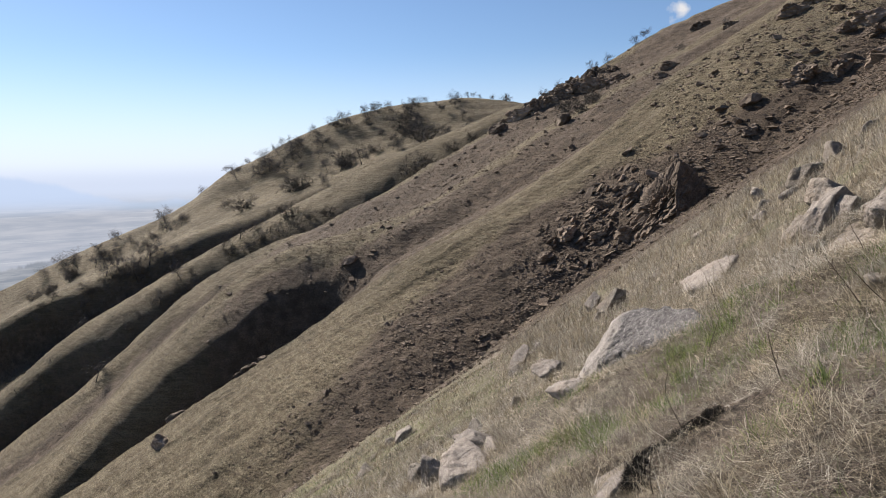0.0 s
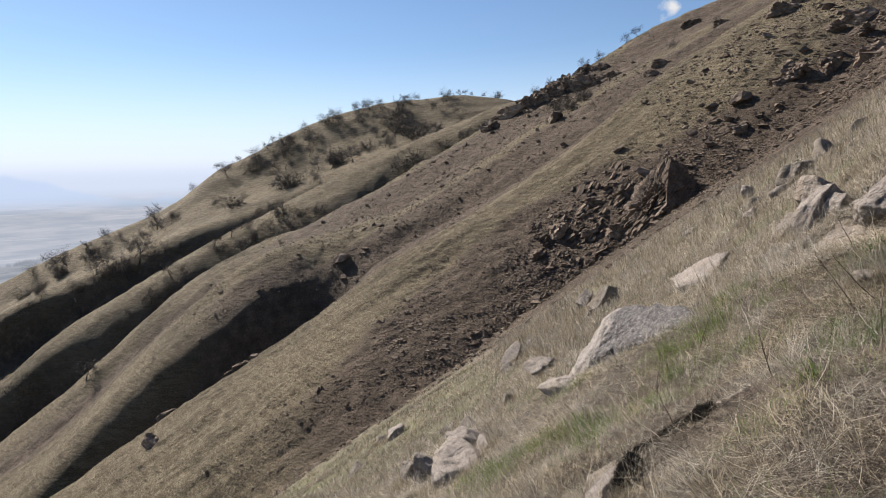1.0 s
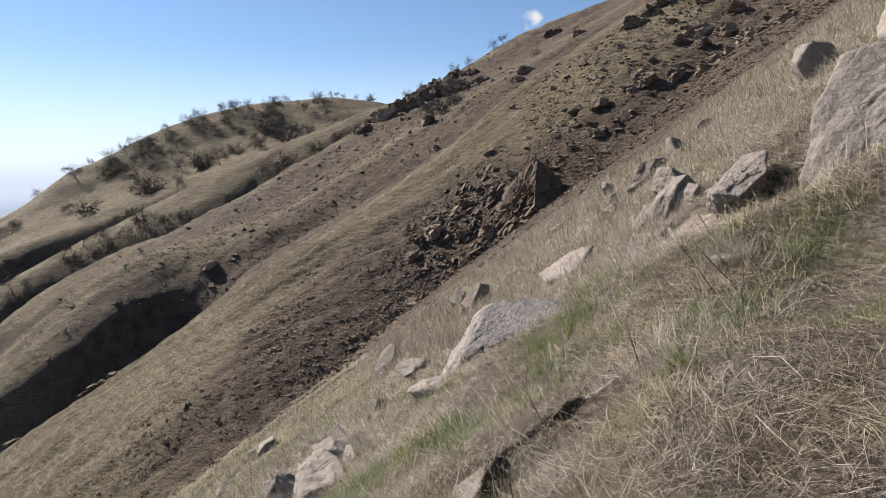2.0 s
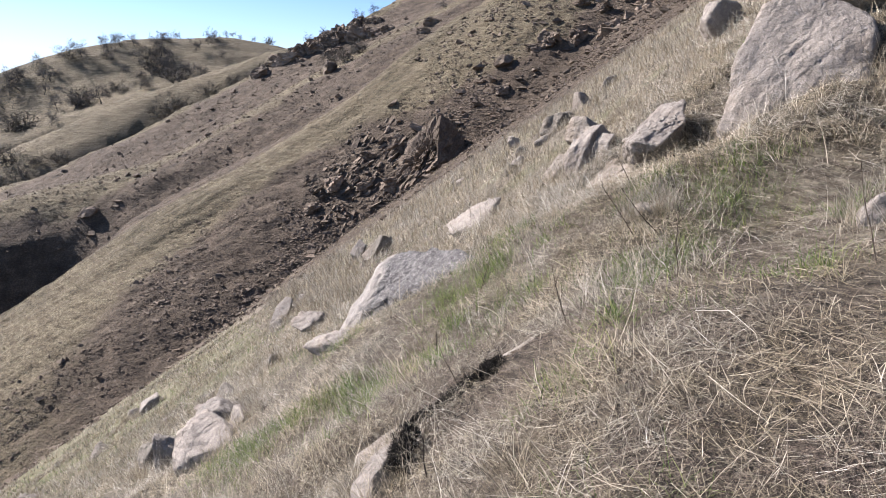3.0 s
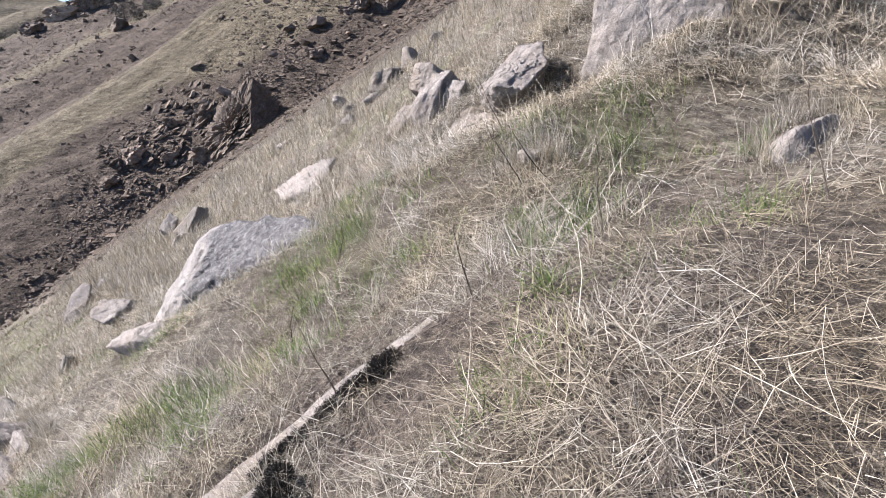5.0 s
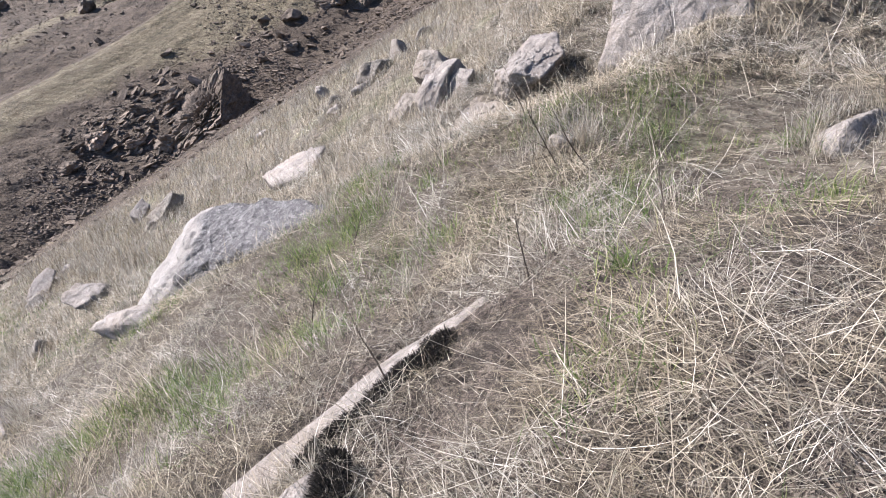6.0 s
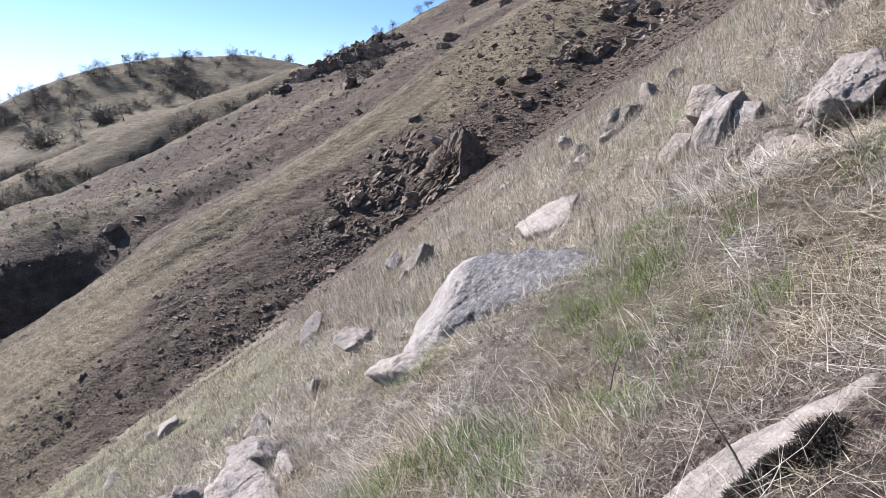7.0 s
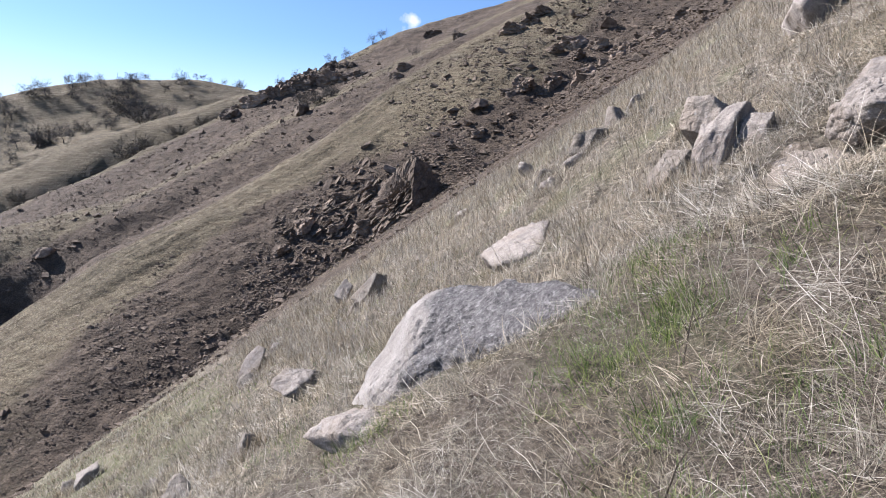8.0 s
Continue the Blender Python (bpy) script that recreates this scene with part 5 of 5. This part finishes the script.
def build_tufts():
    r = np.random.default_rng(12)
    for name, count, near, far, per, tall, mat, label in (
            ("dry_grass", 700, 0.8, 8, 20, (0.05, 0.20), DRY, "tufts of standing dry grass"),
            ("dry_grass", 6200, 5, 31, 11, (0.07, 0.25), DRY, "pale dry grass standing on the slope"),
            ("green_grass", 8200, 0.8, 11, 14, (0.05, 0.16), GREEN, "patches of fresh green grass among straw")):
        x, y, z, d = both_spots(r, count, near, far, 1800 if mat is GREEN else 0)
        keep = open_ground(x, y, z)
        if mat is GREEN:
            keep &= green_at(x, y) > r.uniform(0.12, 0.8, len(x)) + 0.02 * d
        else:
            keep &= bare_at(x, y) < r.uniform(-0.1, 0.7, len(x))
        x, y, d = x[keep], y[keep], d[keep]
        n = len(x)
        wide = (0.035 + 0.006 * d)[:, None]
        bx = (x[:, None] + r.normal(0, 1, (n, per)) * wide).ravel()
        by = (y[:, None] + r.normal(0, 1, (n, per)) * wide).ravel()
        bz = height(bx, by)[0] - 0.01
        q = r.uniform(0, 2 * np.pi, n * per)
        ahead = np.stack([np.cos(q), np.sin(q), 0 * q], 1)
        up = np.stack([-0.20 + 0 * q, 0.08 + 0 * q, 1 + 0 * q], 1) + r.normal(0, 0.1, (n * per, 3))
        up /= np.linalg.norm(up, axis=1)[:, None]
        ahead -= (ahead * up).sum(1)[:, None] * up
        ahead /= np.linalg.norm(ahead, axis=1)[:, None]
        far_off = np.repeat(d, per)
        size = np.repeat(r.uniform(0.65, 1.25, n), per) * r.uniform(tall[0], tall[1], n * per)
        width = np.maximum(r.uniform(0.0010, 0.0024, n * per), far_off * 0.0006)
        blades(name, np.stack([bx, by, bz], 1), ahead, up, size, width, r.uniform(0.05, 0.9, n * per), r.uniform(0.1, 1.1, n * per), 2, mat, label)


def build_tussocks():
    """Coarse grass on the far spurs, one blade for a tuft."""
    r = np.random.default_rng(16)
    for x0, x1, a, b, tufts, tall in ((-50, 60, 34, 106, 13000, 0.20), (-75, 70, 108, 194, 11000, 0.26)):
        x = r.uniform(x0, x1, tufts)
        y = r.uniform(a, b, tufts) + SKEW * x
        low = height(x, y)[1]
        keep = low + 0.35 * fbm(x / 17, y / 11, 4, 61) < r.uniform(0.2, 0.75, tufts)
        x, y = x[keep], y[keep]
        per = 5
        bx = np.repeat(x, per) + r.normal(0, 0.22, len(x) * per)
        by = np.repeat(y, per) + r.normal(0, 0.22, len(x) * per)
        n = len(bx)
        q = r.uniform(0, 2 * np.pi, n)
        ahead = np.stack([np.cos(q), np.sin(q), 0 * q], 1)
        up = np.tile([[-0.45, 0.0, 0.9]], (n, 1)) + r.normal(0, 0.2, (n, 3))
        up /= np.linalg.norm(up, axis=1)[:, None]
        ahead -= (ahead * up).sum(1)[:, None] * up
        ahead /= np.linalg.norm(ahead, axis=1)[:, None]
        blades("tussock_grass", np.stack([bx, by, height(bx, by)[0] - 0.05], 1), ahead, up, r.uniform(0.5, 1.2, n) * tall, r.uniform(0.05, 0.11, n),
               r.uniform(0.7, 1.3, n), r.uniform(0, 0.4, n), 1, TUSSOCK, "coarse dry grass on the far spurs")


def build_fringe():
    """Dry grass that grows up round the foot of the stones."""
    r = np.random.default_rng(18)
    xs, ys, mx, my = [], [], [], []
    for ob in NEAR_ROCKS:
        box = np.array([ob.matrix_basis @ v.co for v in ob.data.vertices][::7])
        mid, half = (box.max(0) + box.min(0)) / 2, (box.max(0) - box.min(0)) / 2
        if np.hypot(mid[0], mid[1]) > 24 or ob.name in ("perched_boulder", "granite_bed", "stone_ledge"):
            continue
        n = int(120 + 380 * min(1.2, half[0] + half[1]))
        xs.append(mid[0] + half[0] * r.uniform(-1.25, 1.25, n))
        ys.append(mid[1] + half[1] * r.uniform(-1.25, 1.25, n))
        mx.append(np.full(n, mid[0]))
        my.append(np.full(n, mid[1]))
    x, y, mx, my = (np.concatenate(v) for v in (xs, ys, mx, my))
    away = np.maximum(np.hypot(mx - x, my - y), 0.01)
    inx, iny = x + 0.07 * (mx - x) / away, y + 0.07 * (my - y) / away
    keep = open_ground(x, y, height(x, y)[0]) & ~open_ground(inx, iny, height(inx, iny)[0]) & (fbm(x / 0.35, y / 0.35, 2, 99) > -0.05)
    x, y = np.repeat(x[keep], 8), np.repeat(y[keep], 8)
    d = np.hypot(x - 0.2, y - 1.2)
    x, y = x + r.normal(0, 0.02, len(x)) * (1 + 0.2 * d), y + r.normal(0, 0.02, len(x)) * (1 + 0.2 * d)
    q = r.uniform(0, 2 * np.pi, len(x))
    ahead = np.stack([np.cos(q), np.sin(q), 0 * q], 1)
    up = np.tile([[-0.2, 0.08, 1.0]], (len(x), 1)) + r.normal(0, 0.12, (len(x), 3))
    up /= np.linalg.norm(up, axis=1)[:, None]
    ahead -= (ahead * up).sum(1)[:, None] * up
    ahead /= np.linalg.norm(ahead, axis=1)[:, None]
    blades("fringe_grass", np.stack([x, y, height(x, y)[0] - 0.01], 1), ahead, up, r.uniform(0.07, 0.24, len(x)), np.maximum(r.uniform(0.0013, 0.0028, len(x)), d * 0.0007),
           r.uniform(0.05, 0.7, len(x)), r.uniform(0.1, 1.1, len(x)), 2, DRY, "dry grass round the foot of the stones")


def build_stalks():
    """Long single stalks that lie or lean over the rest."""
    r = np.random.default_rng(14)
    x, y, z, d = spots(r, 3600, 0.6, 9)
    keep = open_ground(x, y, z) & (r.uniform(-0.5, 0.45, len(x)) > bare_at(x, y) + 0.5 * np.maximum(green_at(x, y), 0))
    x, y, z, d = x[keep], y[keep], z[keep], d[keep]
    heading = 2.6 * fbm(x / 2, y / 2, 2, 79) + 2.4 + r.normal(0, 1.2, len(x))
    ahead, up = lying(r, x, y, heading)
    length = np.clip(r.lognormal(-1.15, 0.5, len(x)), 0.10, 0.85)
    width = np.maximum(r.uniform(0.0012, 0.0032, len(x)), d * 0.0005)
    blades("straw_stalks", np.stack([x, y, z + 0.03], 1), ahead, up, length, width, r.uniform(1.15, 1.55, len(x)), r.normal(0.1, 0.5, len(x)), 4, STRAW,
           "long pale stalks strewn over the grass")


def build_moss():
    """Dark moss along the edge of the ledge: round clumps and a thin line of small ones."""
    r = np.random.default_rng(15)
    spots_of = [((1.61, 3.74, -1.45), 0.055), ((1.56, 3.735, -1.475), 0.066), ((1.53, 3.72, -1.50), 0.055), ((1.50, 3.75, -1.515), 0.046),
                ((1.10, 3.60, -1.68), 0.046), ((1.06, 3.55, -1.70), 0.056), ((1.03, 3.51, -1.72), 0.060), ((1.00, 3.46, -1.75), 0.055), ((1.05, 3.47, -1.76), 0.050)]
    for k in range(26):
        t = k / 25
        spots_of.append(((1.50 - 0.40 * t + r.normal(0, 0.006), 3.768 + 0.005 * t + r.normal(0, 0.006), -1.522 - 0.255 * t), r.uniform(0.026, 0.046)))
    for centre, size in spots_of:
        n = int(260 + 22000 * size * size * 12)
        q = r.normal(0, 1, (n, 3))
        q /= np.linalg.norm(q, axis=1)[:, None]
        q[:, 2] = np.abs(q[:, 2]) * 0.9 - 0.15
        side = np.cross(q, r.normal(0, 1, (n, 3)))
        side /= np.linalg.norm(side, axis=1)[:, None]
        p = np.array(centre) + q * size * r.uniform(0.55, 1.0, n)[:, None]
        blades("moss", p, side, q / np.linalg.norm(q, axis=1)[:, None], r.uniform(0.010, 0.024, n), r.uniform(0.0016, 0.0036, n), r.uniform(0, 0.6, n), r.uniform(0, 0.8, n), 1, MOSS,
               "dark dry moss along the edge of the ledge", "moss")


def build_sheaves():
    """Bunches of long straw, laid flat together."""
    r = np.random.default_rng(23)
    x, y, z, d = both_spots(r, 7800, 0.7, 11, 3200)
    keep = open_ground(x, y, z) & (bare_at(x, y) < r.uniform(-0.2, 0.5, len(x))) & (clump_at(x, y) > r.uniform(-0.15, 0.3, len(x)))
    keep &= r.uniform(0, 1, len(x)) < 0.42 + 0.25 * np.clip(d - 1.2, 0, 3)
    x, y, d = x[keep], y[keep], d[keep]
    n, per = len(x), 14
    heading = np.repeat(combed(x, y) + r.normal(0, 1.3, n), per) + r.normal(0, 0.15, n * per)
    bx, by = np.repeat(x, per) + r.normal(0, 0.026, n * per), np.repeat(y, per) + r.normal(0, 0.026, n * per)
    far_off = np.repeat(d, per)
    ahead, up = lying(r, bx, by, heading)
    length = np.repeat(r.uniform(0.10, 0.38, n), per) * r.uniform(0.5, 1.15, n * per)
    blades("straw_sheaves", np.stack([bx, by, height(bx, by)[0] + r.uniform(0.0, 0.03, n * per)], 1), ahead, up, length, np.maximum(r.uniform(0.0008, 0.0023, n * per), far_off * 0.0010),
           np.repeat(r.uniform(1.2, 1.55, n), per) + r.normal(0, 0.12, n * per), r.normal(0.1, 0.3, n * per), 3, STRAW, "bunches of long pale straw laid flat")


def build_bunches():
    """Bunches of tan grass that still stand, arching over at the tips."""
    r = np.random.default_rng(25)
    for count, near, far, per, tall in ((300, 0.9, 9, 50, (0.09, 0.27)), (1700, 6, 26, 22, (0.14, 0.38))):
        x, y, z, d = spots(r, count, near, far)
        keep = open_ground(x, y, z) & (clump_at(x, y) + 0.5 * fbm(x / 1.8, y / 1.8, 2, 95) > r.uniform(-0.1, 0.35, len(x)))
        x, y, d = x[keep], y[keep], d[keep]
        n = len(x)
        wide = np.repeat(r.uniform(0.025, 0.07, n) * (1 + 0.05 * d), per)
        bx, by = np.repeat(x, per) + wide * r.normal(0, 1, n * per), np.repeat(y, per) + wide * r.normal(0, 1, n * per)
        q = np.repeat(combed(x, y), per) + r.normal(0, 1.5, n * per)
        ahead = np.stack([np.cos(q), np.sin(q), 0 * q], 1)
        up = np.tile([[-0.22, 0.08, 1.0]], (n * per, 1)) + r.normal(0, 0.12, (n * per, 3))
        up /= np.linalg.norm(up, axis=1)[:, None]
        ahead -= (ahead * up).sum(1)[:, None] * up
        ahead /= np.linalg.norm(ahead, axis=1)[:, None]
        size = np.repeat(r.uniform(tall[0], tall[1], n), per) * r.uniform(0.4, 1.15, n * per)
        blades("bunch_grass", np.stack([bx, by, height(bx, by)[0] - 0.01], 1), ahead, up, size, np.maximum(r.uniform(0.0009, 0.0022, n * per), np.repeat(d, per) * 0.0008),
               r.uniform(0.2, 1.1, n * per), r.uniform(0.2, 1.4, n * per), 3, TAN, "bunches of standing tan grass with arching tips")


def build_brow_grass():
    """Tall pale grass up the slope and along its brow."""
    r = np.random.default_rng(26)
    n = 26000
    x, run = 2.5 + 40 * r.uniform(0, 1, n) ** 1.5, 28.5 - 24 * r.uniform(0, 1, n) ** 1.3
    y = run + SKEW * x
    keep = (y < 0.4 * x + 26) & (y > 5.0) & (fbm(x / 1.4, y / 1.4, 3, 97) > r.uniform(-0.5, 0.35, n))
    x, y = x[keep], y[keep]
    keep = open_ground(x, y, height(x, y)[0])
    x, y = np.repeat(x[keep], 4), np.repeat(y[keep], 4)
    d, n = from_path(x, y), len(x)
    x, y = x + r.normal(0, 0.02, n) * (1 + 0.15 * d), y + r.normal(0, 0.02, n) * (1 + 0.15 * d)
    q = r.uniform(0, 2 * np.pi, n)
    ahead = np.stack([np.cos(q), np.sin(q), 0 * q], 1)
    up = np.tile([[-0.15, 0.05, 1.0]], (n, 1)) + r.normal(0, 0.14, (n, 3))
    up /= np.linalg.norm(up, axis=1)[:, None]
    ahead -= (ahead * up).sum(1)[:, None] * up
    ahead /= np.linalg.norm(ahead, axis=1)[:, None]
    blades("tall_grass", np.stack([x, y, height(x, y)[0] - 0.02], 1), ahead, up, r.uniform(0.14, 0.48, n), np.maximum(0.0018, d * r.uniform(0.0005, 0.0010, n)), r.uniform(0.0, 0.7, n), r.uniform(0.1, 1.2, n), 2, DRY,
           "tall pale dry grass on the upper slope")


def build_lower_grass():
    """Short dry grass, partly green, on the slope below the path as far as its brow."""
    r = np.random.default_rng(28)
    for name, mat, n, tall, label in (("dry_grass", DRY, 7000, (0.06, 0.20), "short pale grass on the lower slope"), ("low_grass", UNDER, 7000, (0.06, 0.18), "short faded grass on the lower slope"),
                                      ("green_grass", GREEN, 2600, (0.05, 0.13), "thin green grass on the lower slope")):
        x, y = r.uniform(-9, 5, n), 9 + 18 * r.uniform(0, 1, n) ** 1.2
        keep = (fbm(x / 1.2, y / 1.8, 3, 96) * (-1 if mat is GREEN else 1) > r.uniform(-0.5, 0.3, n)) & (y > -1.6 * x + 4)
        x, y = x[keep], y[keep]
        keep = open_ground(x, y, height(x, y)[0])
        x, y = np.repeat(x[keep], 6), np.repeat(y[keep], 6)
        n = len(x)
        d = from_path(x, y)
        x, y = x + r.normal(0, 0.012, n) * d, y + r.normal(0, 0.012, n) * d
        q = r.uniform(0, 2 * np.pi, n)
        ahead = np.stack([np.cos(q), np.sin(q), 0 * q], 1)
        up = np.tile([[-0.25, 0.08, 1.0]], (n, 1)) + r.normal(0, 0.16, (n, 3))
        up /= np.linalg.norm(up, axis=1)[:, None]
        ahead -= (ahead * up).sum(1)[:, None] * up
        ahead /= np.linalg.norm(ahead, axis=1)[:, None]
        blades(name, np.stack([x, y, height(x, y)[0] - 0.01], 1), ahead, up, r.uniform(tall[0], tall[1], n), d * 0.0006, r.uniform(0.1, 0.8, n), r.uniform(0.1, 1.0, n), 2, mat, label)


def build_green_patches():
    """Small thick patches of fresh grass."""
    r = np.random.default_rng(24)
    xs, ys = [], []
    for gx, gy, s in ((0.70, 5.5, 0.20), (0.55, 5.75, 0.12), (1.14, 5.4, 0.14), (1.50, 7.2, 0.13), (1.30, 4.95, 0.16), (1.05, 4.75, 0.14), (1.62, 4.75, 0.13), (2.45, 5.8, 0.18), (2.15, 5.8, 0.12), (2.75, 5.5, 0.14),
                      (2.7, 4.0, 0.15), (4.0, 4.6, 0.12), (3.44, 4.2, 0.11), (3.2, 4.75, 0.09), (1.53, 3.05, 0.09), (2.0, 3.3, 0.08), (3.4, 5.1, 0.10), (2.9, 6.4, 0.14), (2.3, 4.55, 0.12), (1.85, 5.15, 0.12), (0.35, 6.1, 0.14),
                      (2.9, 3.2, 0.12), (3.7, 3.6, 0.14), (2.35, 3.75, 0.1)):
        n = int(34000 * s * s)
        xs.append(gx + s * r.normal(0, 1, n))
        ys.append(gy + s * r.normal(0, 1, n))
    x, y = np.concatenate(xs), np.concatenate(ys)
    keep = open_ground(x, y, height(x, y)[0]) & (fbm(x / 0.12, y / 0.12, 2, 78) > -0.05)
    x, y = x[keep], y[keep]
    n = len(x)
    q = r.uniform(0, 2 * np.pi, n)
    ahead = np.stack([np.cos(q), np.sin(q), 0 * q], 1)
    up = np.tile([[-0.25, 0.1, 1.0]], (n, 1)) + r.normal(0, 0.2, (n, 3))
    up /= np.linalg.norm(up, axis=1)[:, None]
    ahead -= (ahead * up).sum(1)[:, None] * up
    ahead /= np.linalg.norm(ahead, axis=1)[:, None]
    blades("green_grass", np.stack([x, y, height(x, y)[0] - 0.01], 1), ahead, up, r.uniform(0.05, 0.16, n), r.uniform(0.0024, 0.0046, n), r.uniform(0.1, 0.9, n), r.uniform(0.1, 1.3, n), 2, GREEN,
           "patches of fresh green grass among straw")


def bent_tube(points, radii, sides=5):
    """One unbroken tube through the points."""
    p = np.array(points)
    d = np.gradient(p, axis=0)
    d /= np.linalg.norm(d, axis=1)[:, None]
    u = np.cross(d, [0.3, 0.9, 0.1])
    u /= np.linalg.norm(u, axis=1)[:, None]
    w = np.cross(d, u)
    t = np.arange(sides) * 2 * np.pi / sides
    v = p[:, None] + (np.cos(t)[None, :, None] * u[:, None] + np.sin(t)[None, :, None] * w[:, None]) * np.array(radii)[:, None, None]
    f = [(k * sides + j, k * sides + (j + 1) % sides, (k + 1) * sides + (j + 1) % sides, (k + 1) * sides + j) for k in range(len(p) - 1) for j in range(sides)]
    return v.reshape(-1, 3), np.array(f)


def dry_stem(x, y, h, lean, turn, seed):
    """One dead weed stem with a few side shoots."""
    r = np.random.default_rng(seed)
    root = new("dry_stem")
    d = np.array([math.sin(radians(lean)), 0, math.cos(radians(lean))])
    line = [np.array([0.0, 0, -0.02])]
    for k in range(7):
        d = d + r.normal(0, 0.07, 3)
        d /= np.linalg.norm(d)
        line.append(line[-1] + d * h / 7)
        if k > 1 and r.uniform() < 0.6:
            s = d + r.normal(0, 0.5, 3)
            s /= np.linalg.norm(s)
            tip = line[-1] + s * h * r.uniform(0.1, 0.25)
            v, f = bent_tube([line[-1], (line[-1] + tip) / 2 + r.normal(0, 0.004, 3), tip], [0.002, 0.0016, 0.0008], 4)
            mesh_object("shoot", v, f, STEM, root)
    v, f = bent_tube(line, 0.0042 * (1 - np.arange(8) / 10))
    mesh_object("stem", v, f, STEM, root)
    root.matrix_world = pose(x, y, ground_at(x, y), 0, 0, turn)
    return tagged(root, "thin dark dead weed stem standing in straw", "stem", "dead stems")


def build_rest():
    """Thin grass on the slope behind the path and beside it."""
    r = np.random.default_rng(22)
    n = 42000
    a, d = np.radians(r.uniform(80, 322, n)), 0.4 + 9 * r.uniform(0, 1, n) ** 0.7
    x, y = 0.2 + d * np.sin(a), 1.2 + d * np.cos(a)
    ahead, up = lying(r, x, y, combed(x, y) + r.normal(0, 1.0, n))
    blades("straw", np.stack([x, y, height(x, y)[0]], 1), ahead, up, np.clip(r.lognormal(-1.9, 0.5, n), 0.05, 0.5), r.uniform(0.003, 0.006, n), r.uniform(0.6, 1.6, n), r.uniform(-0.2, 0.8, n), 1, STRAW,
           "matted pale dry straw lying over the slope")


build_rest()
build_straw()
build_low_grass()
build_litter()
build_tufts()
build_stalks()
build_fringe()
build_tussocks()
build_moss()
build_sheaves()
build_bunches()
build_brow_grass()
build_lower_grass()
build_green_patches()
for k, (sx, sy, sh, sl, st) in enumerate([(1.45, 3.84, 0.34, 35, 150), (2.86, 4.39, 0.42, 38, 140), (1.96, 3.71, 0.30, 12, 170), (2.98, 4.3, 0.45, 45, 150), (2.45, 3.5, 0.4, 20, 60),
                                          (1.05, 3.2, 0.3, 15, 200), (3.4, 5.2, 0.4, 30, 120), (2.2, 5.4, 0.35, 25, 20), (3.0, 2.9, 0.45, 20, 90), (1.7, 4.9, 0.3, 30, 240)]):
    dry_stem(sx, sy, sh, sl, st, 400 + k)
